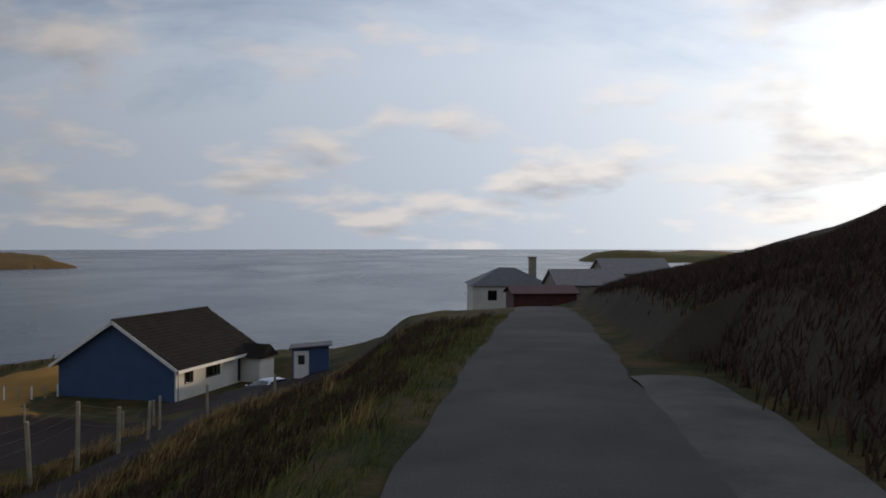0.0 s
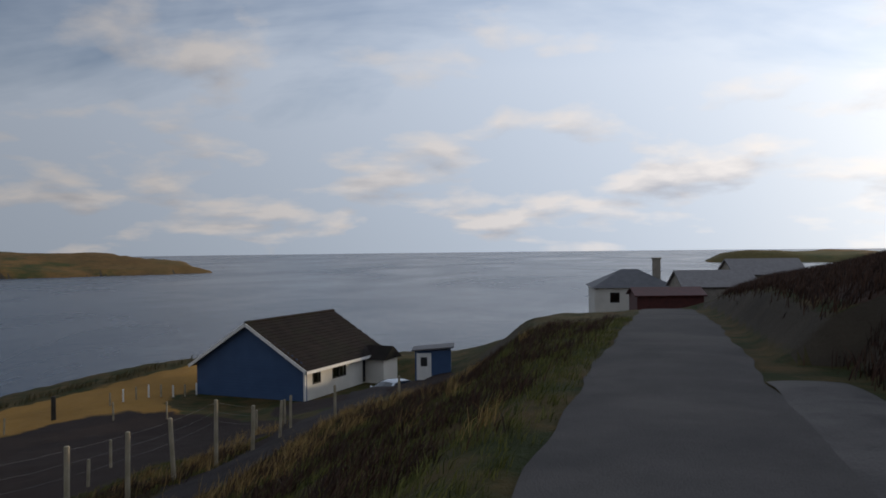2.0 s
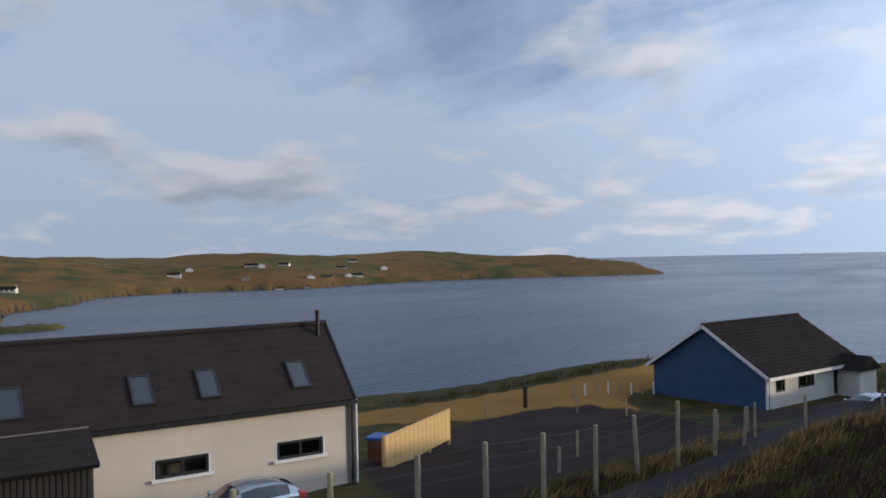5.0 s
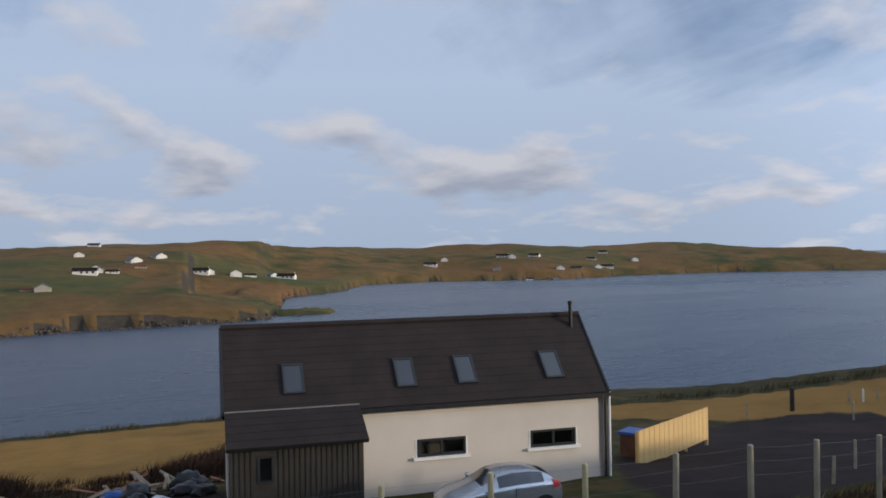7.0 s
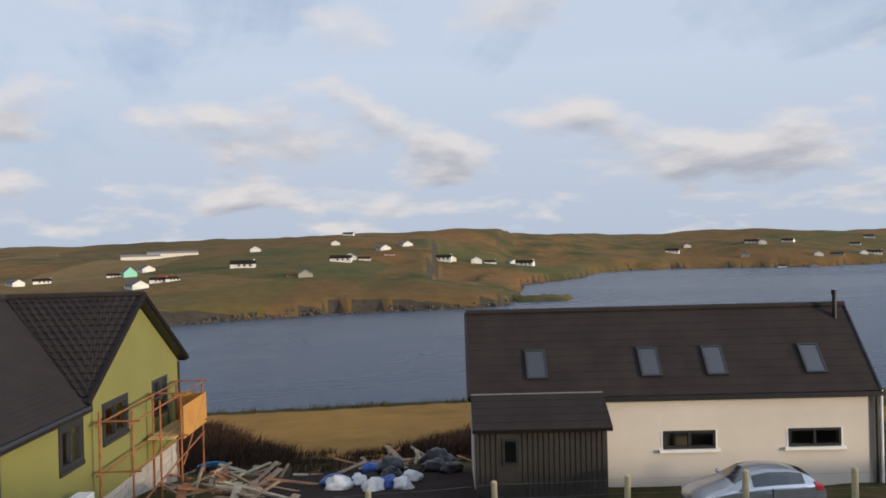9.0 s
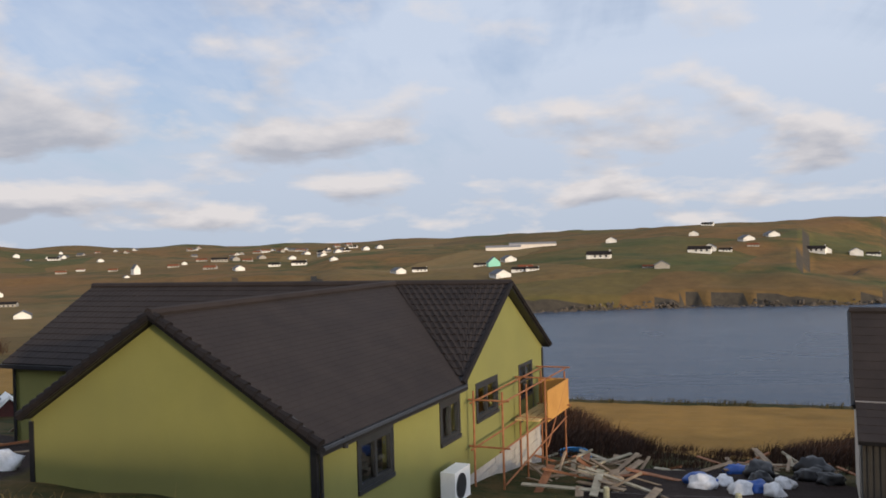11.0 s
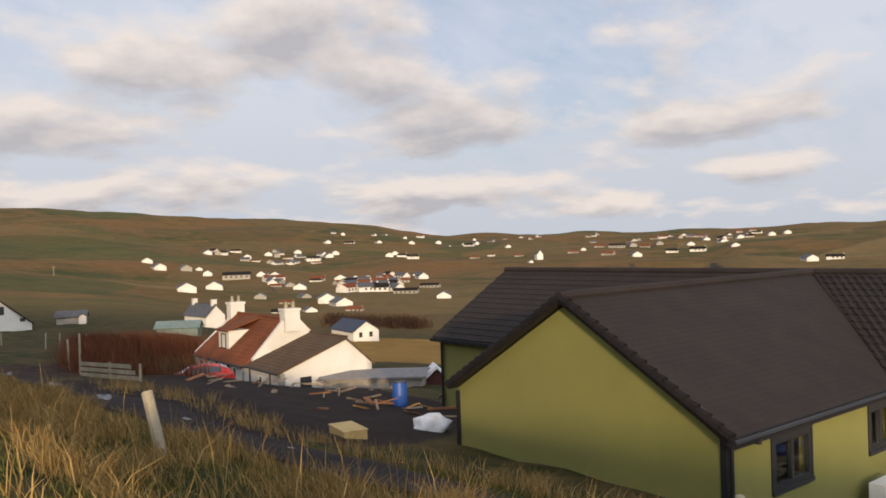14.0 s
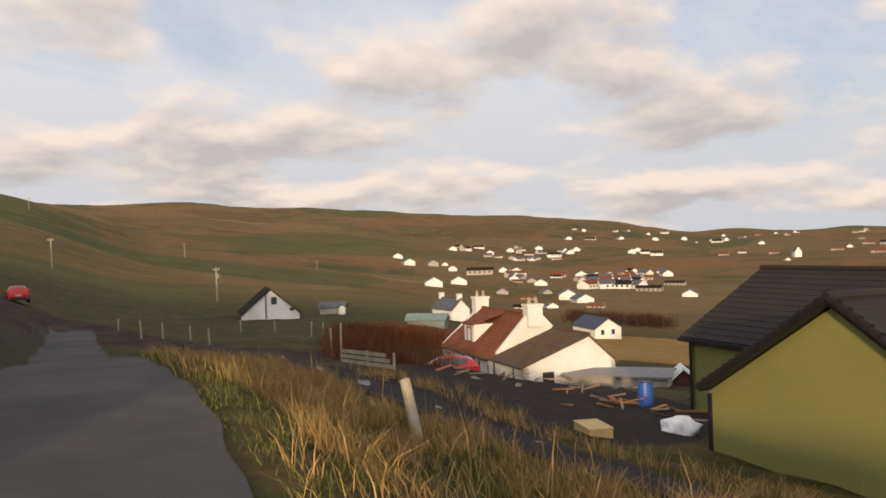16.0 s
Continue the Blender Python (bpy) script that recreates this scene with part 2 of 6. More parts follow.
def ground_material():
    m = bpy.data.materials.new("winter_ground")
    m.use_nodes = True
    nt = m.node_tree
    b = nt.nodes["Principled BSDF"]
    geo = nt.nodes.new("ShaderNodeNewGeometry")
    pos = geo.outputs["Position"]
    at = nt.nodes.new("ShaderNodeAttribute")
    at.attribute_name = "cover"
    sep = nt.nodes.new("ShaderNodeSeparateColor")
    nt.links.new(at.outputs["Color"], sep.inputs[0])
    fine = noise_of(nt, pos, 9.0, 5, 0.7)
    mid = noise_of(nt, pos, 0.7, 5, 0.65)
    large = noise_of(nt, pos, 0.03, 6, 0.6)
    huge = noise_of(nt, pos, 0.006, 5, 0.6)
    turf = mix(nt, ramp(nt, mid, [(0.40, (0, 0, 0)), (0.62, (1, 1, 1))]), (0.030, 0.038, 0.010), (0.095, 0.064, 0.024))
    vor = node(nt, "ShaderNodeTexVoronoi", Scale=0.007)
    nt.links.new(pos, vor.inputs["Vector"])
    vs = nt.nodes.new("ShaderNodeSeparateColor")
    nt.links.new(vor.outputs["Color"], vs.inputs[0])
    croft = ramp(nt, vs.outputs[0], [(0.0, (0.05, 0.07, 0.018)), (0.35, (0.075, 0.085, 0.024)), (0.55, (0.18, 0.11, 0.04)), (0.8, (0.10, 0.066, 0.025)), (1.0, (0.25, 0.17, 0.066))])
    moor = mix(nt, ramp(nt, large, [(0.38, (0, 0, 0)), (0.62, (1, 1, 1))]), (0.050, 0.058, 0.017), (0.170, 0.098, 0.032))
    moor = mix(nt, ramp(nt, huge, [(0.45, (0, 0, 0)), (0.60, (1, 1, 1))]), moor, (0.175, 0.092, 0.030))
    moor = mix(nt, maths(nt, "MULTIPLY", ramp(nt, vs.outputs[1], [(0.35, (0, 0, 0)), (0.5, (1, 1, 1))]), 0.6), moor, croft)
    heath = mix(nt, ramp(nt, mid, [(0.40, (0, 0, 0)), (0.62, (1, 1, 1))]), (0.030, 0.018, 0.016), (0.070, 0.040, 0.026))
    field = mix(nt, mid, (0.25, 0.132, 0.030), (0.34, 0.195, 0.050))
    soil = mix(nt, mid, (0.016, 0.011, 0.010), (0.044, 0.030, 0.025))
    col = mix(nt, at.outputs["Alpha"], turf, moor)
    edge = maths(nt, "MULTIPLY", maths(nt, "SUBTRACT", mid, 0.5), 0.7)

    def worn(s):
        return ramp(nt, maths(nt, "ADD", s, edge), [(0.42, (0, 0, 0)), (0.58, (1, 1, 1))])

    col = mix(nt, worn(sep.outputs[0]), col, field)
    col = mix(nt, worn(sep.outputs[1]), col, soil)
    col = mix(nt, worn(sep.outputs[2]), col, heath)
    hsv = nt.nodes.new("ShaderNodeHueSaturation")
    nt.links.new(maths(nt, "ADD", maths(nt, "ADD", maths(nt, "MULTIPLY", fine, 0.8), maths(nt, "MULTIPLY", noise_of(nt, pos, 0.13, 6, 0.7), 1.1)), 0.03), hsv.inputs["Value"])
    nt.links.new(col, hsv.inputs["Color"])
    slope = nt.nodes.new("ShaderNodeSeparateXYZ")
    nt.links.new(geo.outputs["True Normal"], slope.inputs[0])
    rocky = ramp(nt, slope.outputs[2], [(0.74, (1, 1, 1)), (0.86, (0, 0, 0))])
    rock = mix(nt, noise_of(nt, pos, 0.3, 5, 0.7), (0.02, 0.018, 0.016), (0.10, 0.08, 0.055))
    nt.links.new(mix(nt, rocky, hsv.outputs[0], rock), b.inputs["Base Color"])
    b.inputs["Roughness"].default_value = 0.95
    b.inputs["Specular IOR Level"].default_value = 0.15
    bp = node(nt, "ShaderNodeBump", Strength=0.7, Distance=0.12)
    nt.links.new(maths(nt, "ADD", fine, mid), bp.inputs["Height"])
    nt.links.new(bp.outputs[0], b.inputs["Normal"])
    return m


M_SEA, M_GROUND = sea_material(), ground_material()

# ---------------------------------------------------------------- lie of the land
SEA = -28.4
RADII = np.array([0, 2, 5, 9, 14, 20, 28, 45, 75, 105.0])
NEAR_AHEAD = {  # heights along a bearing (degrees left of the road ahead)
    # Beyond -28 the slope is unseen, and raised to shade the verge.
    -40: (0, 0, .1, .6, 1.4, 2.3, 3.5, 5.8, 8.0, 10.5), -30: (0, 0, .05, .7, 1.4, 2.1, 2.8, 4.0, 5.8, 7.0),
    -24: (0, 0, 0, .4, 1.15, 1.5, 1.6, 1.6, 2.0, 3), -14: (0, 0, -.1, -.1, .15, .4, .5, 0, -1.5, -3),
    -7: (0, 0, -.1, -.2, -.35, -.5, -.8, -1.7, -4.2, -5.6), 2: (0, 0, -.2, -.4, -.6, -.85, -1.1, -1.9, -6, -28),
    7: (0, 0, -.3, -.6, -1.05, -1.75, -2.8, -5.6, -7.6, -28),
    12: (0, 0, -.35, -.75, -1.5, -2.4, -3.6, -6.2, -7.6, -28), 25: (0, -.05, -.5, -1.4, -2.6, -3.8, -5.2, -7.7, -7.5, -28),
    40: (0, -.1, -.6, -1.6, -3.1, -4.9, -5.6, -8, -10.3, -29),
}
NEAR_BACK = {
    60: (0, -.1, -.7, -1.8, -3.3, -5.2, -5.7, -8.8, -12.1, -29), 80: (0, -.1, -.7, -1.9, -3.3, -4.8, -6.0, -9, -12.5, -29),
    100: (0, -.1, -.7, -1.7, -3.3, -4.6, -5.6, -8.5, -12, -16), 115: (0, -.1, -.6, -1.5, -2.6, -3.7, -4.6, -7, -10, -13),
    130: (0, -.1, -.45, -1.1, -1.9, -3.0, -3.8, -5.8, -8.5, -11), 142: (0, 0, -.3, -.75, -1.35, -1.9, -2.8, -4.5, -6, -7.2),
    155: (0, 0, -.1, -.3, -.55, -.9, -1.7, -3.4, -5.5, -6.8), 163: (0, 0, 0, -.05, -.12, -.6, -1.6, -2.8, -3.5, -4),
    172: (0, 0, .05, .3, .7, 1.0, 1.2, 1.0, 1.5, 3), 185: (0, 0, .6, 2.0, 3.0, 3.9, 5.0, 7.5, 10, 13),
}
FAR_R = np.array([105, 200, 350, 600, 1000, 1700, 3000, 4900.0])
FAR_LAND = {  # from 105 m outwards
    100: (-20, -24, -20, -12, 12, 0, -20), 110: (-20, -24, -20, -12, 11, 0, -20), 122: (-18, -22, -24, -14, 16, 5, -20),
    132: (-16, -21, -22, -10, 58, 30, -20), 139: (-12, -18, -18, 0, 70, 40, -20), 146: (-9, -11, -10, 10, 86, 50, -20),
    158: (-6, -2, 6, 30, 105, 60, -20), 167: (3, 16, 44, 70, 100, 60, -20), 185: (25, 45, 70, 100, 130, 80, -20),
    320: (17, 28, 46, 75, 110, 70, -20), 330: (9, 15, 20, 10, 0, -20, -40), 336: (5, 2, -10, -36, -36, -40, -40),
    346: (-24, -36, -36, -36, -36, -40, -40), 353: (-30, -36, -36, -36, -36, -40, -40),
}
COAST_YAW = (10, 22.5, 23.5, 26, 30, 38, 48, 56, 60.8, 62, 63.6, 66.0, 66.9, 70, 81, 89, 100, 112)
COAST_AT = (5200, 1600, 1120, 1115, 1090, 1047, 860, 860, 800, 690, 640, 590, 402, 387, 371, 357, 345, 300)
CREST_EL = (-2, -2, -1.4, -.6, -.12, .25, .33, .33, .48, .54, .64, .7, .8, 1.0, .82, .65, .4, .3)
CREST_AT = (5400, 1800, 1160, 1200, 1250, 1350, 1300, 1250, 1200, 1160, 1080, 1040, 1000, 950, 950, 1200, 1700, 1800)


def smooth(a, b, x):
    t = np.clip((x - a) / (b - a), 0, 1)
    return t * t * (3 - 2 * t)


def table(yaws, rows, radii, yaw, r):
    """Heights between a set of bearings, each with its own profile, rounded off between them."""
    rows, y = np.array(rows, float), np.array(yaws, float)
    out = 0.0
    for dy, kr, part_of in ((0, 1, 0.4), (-2.0, 1, 0.15), (2.0, 1, 0.15), (0, 0.90, 0.15), (0, 1.10, 0.15)):
        yy, rr = yaw + dy, np.minimum(r * np.where((r > 60) & (r < 130), 1, kr), radii[-1])
        j = np.clip(np.searchsorted(yaws, yy, side="right") - 1, 0, len(yaws) - 2)
        w = smooth(0, 1, (yy - y[j]) / (y[j + 1] - y[j])) * 0.5 + 0.5 * np.clip((yy - y[j]) / (y[j + 1] - y[j]), 0, 1)
        i = np.clip(np.searchsorted(radii, rr, side="right") - 1, 0, len(radii) - 2)
        s = np.clip((rr - radii[i]) / (radii[i + 1] - radii[i]), 0, 1)
        a = rows[j, i] * (1 - s) + rows[j, i + 1] * s
        b = rows[j + 1, i] * (1 - s) + rows[j + 1, i + 1] * s
        out = out + part_of * (a * (1 - w) + b * w)
    return out


NEAR = {**NEAR_AHEAD, **NEAR_BACK}
NEAR_Y = sorted(NEAR)
NEAR_ROWS = [NEAR[k] for k in NEAR_Y] + [NEAR[-40]]
NEAR_Y = NEAR_Y + [320]
FAR_Y = [0, 90] + sorted(FAR_LAND) + [360]
FAR_ROWS = [(-29,) + (-36,) * 5 + (-40,) * 2] * 2 + [(0,) + FAR_LAND[k] for k in sorted(FAR_LAND)] + [(-29,) + (-36,) * 5 + (-40,) * 2]


def wobble(x, y, step, seed):
    """Cheap rolling noise between about -1 and 1."""
    rng = np.random.RandomState(seed)
    out = np.zeros_like(x)
    for k in range(7):
        a, ph = rng.uniform(0, 2 * np.pi, 2)
        f = (2 * np.pi / step) * rng.uniform(0.6, 1.9)
        out += np.sin((x * np.cos(a) + y * np.sin(a)) * f + ph)
    return out / 3.5


# road: straight ahead at bearing -7, behind at bearing 162
def road_offset(x, y):
    """Signed distance to the road's middle line, seaward positive."""
    a, b = radians(-7), radians(162)
    ahead = -(x * math.cos(a) + y * math.sin(a))
    behind = x * math.cos(b) + y * math.sin(b)
    return np.where(y > 0, ahead, behind)


def height(x, y, rough=True):
    x, y = np.asarray(x, float), np.asarray(y, float)
    r = np.hypot(x, y)
    yaw = np.degrees(np.arctan2(-x, y))
    yn = np.where(yaw < -40, yaw + 360, yaw)
    near = table(NEAR_Y, NEAR_ROWS, RADII, np.where(yn > 320, 320, yn), np.minimum(r, 105))
    end = table(NEAR_Y, NEAR_ROWS, RADII, np.where(yn > 320, 320, yn), np.full_like(r, 105.0))
    yf = np.where(yaw < 0, yaw + 360, yaw)
    far = table(FAR_Y, FAR_ROWS, FAR_R, yf, np.maximum(r, 105))
    first = np.clip((r - 105) / 95.0, 0, 1)
    at200 = table(FAR_Y, FAR_ROWS, FAR_R, yf, np.full_like(r, 200.0))
    far = np.where(r < 200, end * (1 - first) + at200 * first, far)
    z = np.where(r < 105, near, far)
    # the other side of the inlet
    s = np.interp(yaw, COAST_YAW, COAST_AT) + 9 * wobble(x, y, 60, 5) + 5 * wobble(x, y, 23, 6)
    d = np.interp(yaw, COAST_YAW, CREST_AT)
    top = 1.65 + d * np.tan(np.radians(np.interp(yaw, COAST_YAW, CREST_EL)))
    t = np.clip((r - s) / np.maximum(d - s, 20), 0, 1)
    over = np.where(r < s, -36, SEA - 1.0 + 5.5 * np.clip((r - s) / 7, 0, 1) + (top - SEA - 4.5) * t ** 0.85)
    over = np.where(r > d, top - (r - d) * 0.04, over)
    shore = np.full_like(r, 1e6)
    for dy in np.arange(-6, 6.1, 0.75):
        shore = np.minimum(shore, np.hypot(np.maximum(r - np.interp(yaw + dy, COAST_YAW, COAST_AT), 0), r * math.radians(dy)))
    over = np.where(r < s, over, np.minimum(over, SEA - 1.0 + 4.5 * np.clip(shore / 9, 0, 1) + 0.14 * shore))
    spit = 1 - smooth(0.55, 1.15, np.hypot((x + 398 + 3 * wobble(x, y, 17, 8)) / 20, (y - 184) / 24))
    over = np.maximum(over, np.where(spit > 0, SEA - 1.5 + 3.6 * spit + 0.8 * wobble(x, y, 9, 12) * spit, -40))
    over = np.where((yaw > 20) & (yaw < 112), over, -40)
    over = over + (-40 - over) * smooth(102, 112, yaw)
    z = np.maximum(z, over)
    # far skerry beyond the house at the road's end
    cape = -36 + (36 - 14 + 4 * wobble(x, y, 300, 9)) * smooth(1400, 1500, r) * (1 - smooth(1750, 1900, r)) * smooth(-8.5, -11, yaw) * (1 - smooth(-24, -30, yaw))
    z = np.maximum(z, cape)
    if rough:
        big = np.clip((r - 150) / 400, 0, 1) * (z > SEA + 8)
        z = z + big * (3.5 * wobble(x, y, 260, 2) + 1.0 * wobble(x, y, 70, 3))
        z = z + 0.05 * wobble(x, y, 2.3, 4) * smooth(1.5, 4, np.abs(road_offset(x, y))) * (r < 200)
    # verge drops off the road's edge
    off = road_offset(x, y)
    flat = np.where((off < 0) & (y > 0) & (r < 16), 1.0, 0.0)           # the lay-by
    onroad = (1 - smooth(1.6 + flat, 2.8 + flat, np.abs(off))) * (r < 60)
    along = np.where(y > 0, np.interp(r, RADII, NEAR[-7]), np.interp(r, RADII, NEAR[163]))
    z = z * (1 - onroad) + along * onroad
    # levelled plot of the blue house
    plot = 1 - smooth(8, 11, np.hypot(x + 17.5, y - 56.0))
    z = z + (np.minimum(z, -8.1) - z) * plot
    # hollow in which the croft stands
    croft = 1 - smooth(0.85, 1.25, np.hypot((x + 37.5) / 7.5, (y + 37.0) / 8.5))
    return z + (np.minimum(z, -7.3) - z) * croft


def h(x, y):
    return float(height(np.array([x]), np.array([y]))[0])


def near_point(x, y, cx, cy, rx, ry, turn=0.0):
    c, s = math.cos(radians(turn)), math.sin(radians(turn))
    dx, dy = x - cx, y - cy
    return np.hypot((dx * c + dy * s) / rx, (-dx * s + dy * c) / ry)


def build_ground():
    yaws = np.radians(np.concatenate([np.arange(-34, 172, 0.4), np.arange(172, 326, 3.0)]))
    rings = np.geomspace(0.6, 4900, 300)
    R, A = np.meshgrid(rings, yaws, indexing="ij")
    X, Y = -R * np.sin(A), R * np.cos(A)
    Z = height(X.ravel(), Y.ravel())
    n, k = len(rings), len(yaws)
    pts = np.column_stack([X.ravel(), Y.ravel(), Z])
    pts = np.vstack([pts, [[0, 0, 0]]])
    i, j = np.meshgrid(np.arange(n - 1), np.arange(k), indexing="ij")
    a, b = i * k + j, i * k + (j + 1) % k
    quads = np.column_stack([a.ravel(), (a + k).ravel(), (b + k).ravel(), b.ravel()])
    me = bpy.data.meshes.new("ground")
    fan = [(n * k, q, (q + 1) % k) for q in range(k)]
    me.from_pydata(pts.tolist(), [], quads.tolist() + fan)
    x, y = pts[:, 0], pts[:, 1]
    r, yaw = np.hypot(x, y), np.degrees(np.arctan2(-x, y))
    off = road_offset(x, y)
    # stubble along the shore, in two strips
    inner = np.interp(yaw, (62, 70, 73, 76, 80, 83.5, 87, 92), (60, 51, 44, 36, 37, 42, 60, 62))
    field = smooth(-2, 2, r - inner) * (1 - smooth(70, 72, r)) * smooth(62, 66, yaw) * (1 - smooth(94, 100, yaw))
    field = np.maximum(field, 0.95 * smooth(9, 12, np.hypot(x + 15, y - 54)) * smooth(40 + 0.2 * yaw, 47 + 0.2 * yaw, r) * (1 - smooth(-2, 2, r - np.interp(yaw, (24, 30, 44), (71, 66, 61)))) * smooth(14, 18, yaw) * (1 - smooth(58, 64, yaw)))
    field = np.maximum(field, 0.9 * smooth(70, 76, r) * (1 - smooth(120, 135, r)) * smooth(112, 118, yaw) * (1 - smooth(131, 136, yaw)))
    soil = np.maximum(1 - smooth(0.8, 1.1, near_point(x, y, -19.0, 32.0, 8.5, 17, 31)), 1 - smooth(0.85, 1.1, near_point(x, y, -22.5, -22.5, 14, 7.5, 40)))
    soil = np.maximum(soil, 1 - smooth(0.85, 1.1, near_point(x, y, -22, 5.5, 9, 4.5, 0)))
    soil = np.maximum(soil, 1 - smooth(0.85, 1.1, near_point(x, y, -11, 47, 5, 9, 0)))
    heath = smooth(-2.5, -3.6, off) * (1 - smooth(200, 300, r)) * ((yaw < 0) | (yaw > 172))
    heath = np.maximum(heath, 0.9 * (1 - smooth(0.8, 1.1, near_point(x, y, -24, -38, 9, 7))))
    heath = np.maximum(heath, 0.9 * (1 - smooth(0.7, 1.1, near_point(x, y, -13, -60, 13, 22))))
    moor = smooth(110, 200, r)
    col = np.column_stack([field, soil, heath, moor]).astype(np.float32)
    at = me.color_attributes.new("cover", "FLOAT_COLOR", "POINT")
    at.data.foreach_set("color", col.ravel())
    me.materials.append(M_GROUND)
    me.polygons.foreach_set("use_smooth", np.ones(len(me.polygons), bool))
    ob = tagged(new("ground", me), "rough winter grassland falling from the road to the sea", "ground", kind="structure")
    return ob


def disc(name, radius, z, mat, label, category):
    me = bpy.data.meshes.new(name)
    n = 96
    pts = [(0, 0, z)] + [(radius * math.cos(2 * math.pi * i / n), radius * math.sin(2 * math.pi * i / n), z) for i in range(n)]
    me.from_pydata(pts, [], [(0, i + 1, (i + 1) % n + 1) for i in range(n)])
    me.materials.append(mat)
    return tagged(new(name, me), label, category, kind="structure")


def strip(name, line, widths, lift, mat, label, category):
    """A draped ribbon with a slight camber, along a line of plan points."""
    pts, faces, m = [], [], 8
    line = [Vector(p) for p in line]
    for i, p in enumerate(line):
        d = (line[min(i + 1, len(line) - 1)] - line[max(i - 1, 0)]).normalized()
        side = Vector((d.y, -d.x))
        for q in range(m + 1):
            s = (q / m - 0.5) * widths
            edge = 0.05 * math.sin(i * 0.37 + q) + 0.03 * math.sin(i * 1.3) * (1 if q in (0, m) else 0)
            w = p + side * (s + edge)
            pts.append((w.x, w.y, h(w.x, w.y) + lift + 0.03 * (1 - (2 * q / m - 1) ** 2)))
        if i:
            b = i * (m + 1)
            faces += [(b + q, b + q + 1, b - m + q, b - m - 1 + q) for q in range(m)]
    me = bpy.data.meshes.new(name)
    me.from_pydata(pts, [], faces)
    me.materials.append(mat)
    me.polygons.foreach_set("use_smooth", [True] * len(faces))
    return tagged(new(name, me), label, category, kind="structure")


def along(points, step=0.5):
    """A smooth line through a few plan points."""
    P = [Vector(p) for p in points]
    P = [2 * P[0] - P[1]] + P + [2 * P[-1] - P[-2]]
    out = []
    for a, b, c, d in zip(P, P[1:], P[2:], P[3:]):
        n = max(2, int((c - b).length / step))
        for i in range(n):
            t = i / n
            out.append(0.5 * ((2 * b) + (c - a) * t + (2 * a - 5 * b + 4 * c - d) * t * t + (3 * b - a - 3 * c + d) * t ** 3))
    return out + [P[-2]]


build_ground()
disc("sea", 4950, SEA, M_SEA, "calm grey-blue sea water in the inlet", "sea")


def bearing(yaw, r):
    return Vector((-r * math.sin(radians(yaw)), r * math.cos(radians(yaw))))


ROAD_LINE = along([bearing(163, 60), bearing(163, 30), bearing(162, 12), (0.05, 0.0), bearing(-7, 12), bearing(-7, 35), bearing(-6.5, 60), bearing(-5.5, 88)])
strip("road", ROAD_LINE, 2.55, 0.03, M_ROAD, "narrow grey asphalt single-track road", "road")
strip("lay_by", along([bearing(-62, 2.25), bearing(-45, 3.0), bearing(-28.7, 5.0), bearing(-21.3, 7.5), bearing(-17.7, 10.0), bearing(-14.8, 13.0)]), 1.15, 0.03, M_LAYBY, "pale gravel lay-by beside the road", "lay-by")
TRACK_LINE = along([bearing(156, 56), bearing(151.5, 40), bearing(147.6, 29), bearing(144.2, 23.5), bearing(138.6, 17.8), bearing(132, 15.2), bearing(125, 12.6), bearing(108, 10.8), bearing(85, 9.8), bearing(60, 10.5), bearing(40, 13), bearing(27, 18), bearing(19, 26), bearing(14, 40), bearing(13, 50)])
strip("track", TRACK_LINE, 2.1, 0.03, M_TRACK, "wet gravel access track with puddles below the road", "track")


# ---------------------------------------------------------------- building blocks
def part(name, bm, mat, parent, label="", smooth_faces=False):
    me = bpy.data.meshes.new(name)
    bmesh.ops.recalc_face_normals(bm, faces=bm.faces)
    bm.to_mesh(me)
    bm.free()
    me.materials.append(mat)
    if smooth_faces:
        me.polygons.foreach_set("use_smooth", [True] * len(me.polygons))
    ob = new(name, me)
    ob.parent = parent
    if label:
        tagged(ob, label)
    return ob


def share(name, me, parent, m=Matrix.Identity(4)):
    ob = new(name, me)
    ob.parent = parent
    ob.matrix_basis = m
    return ob


def thing(name, m, label, category, group=""):
    ob = new(name)
    ob.empty_display_size = 0.2
    ob.matrix_basis = m
    return tagged(ob, label, category, group)


def box(bm, x0, x1, y0, y1, z0, z1, m=None):
    v = [bm.verts.new((x, y, z)) for z in (z0, z1) for x, y in ((x0, y0), (x1, y0), (x1, y1), (x0, y1))]
    if m is not None:
        for p in v:
            p.co = m @ p.co
    for f in ((3, 2, 1, 0), (4, 5, 6, 7), (0, 1, 5, 4), (1, 2, 6, 5), (2, 3, 7, 6), (3, 0, 4, 7)):
        bm.faces.new([v[i] for i in f])
    return bm


def boxes(*dims):
    bm = bmesh.new()
    for d in dims:
        box(bm, *d)
    return bm


def prism(bm, outline, y0, y1, swap=False):
    """An outline in x and z, drawn out along y (or, swapped, in y and z along x)."""
    def at(a, b, c):
        return (b, a, c) if swap else (a, b, c)
    lo = [bm.verts.new(at(a, y0, c)) for a, c in outline]
    hi = [bm.verts.new(at(a, y1, c)) for a, c in outline]
    n = len(outline)
    bm.faces.new(lo)
    bm.faces.new(hi[::-1])
    for i in range(n):
        bm.faces.new((lo[i], hi[i], hi[(i + 1) % n], lo[(i + 1) % n]))
    return bm


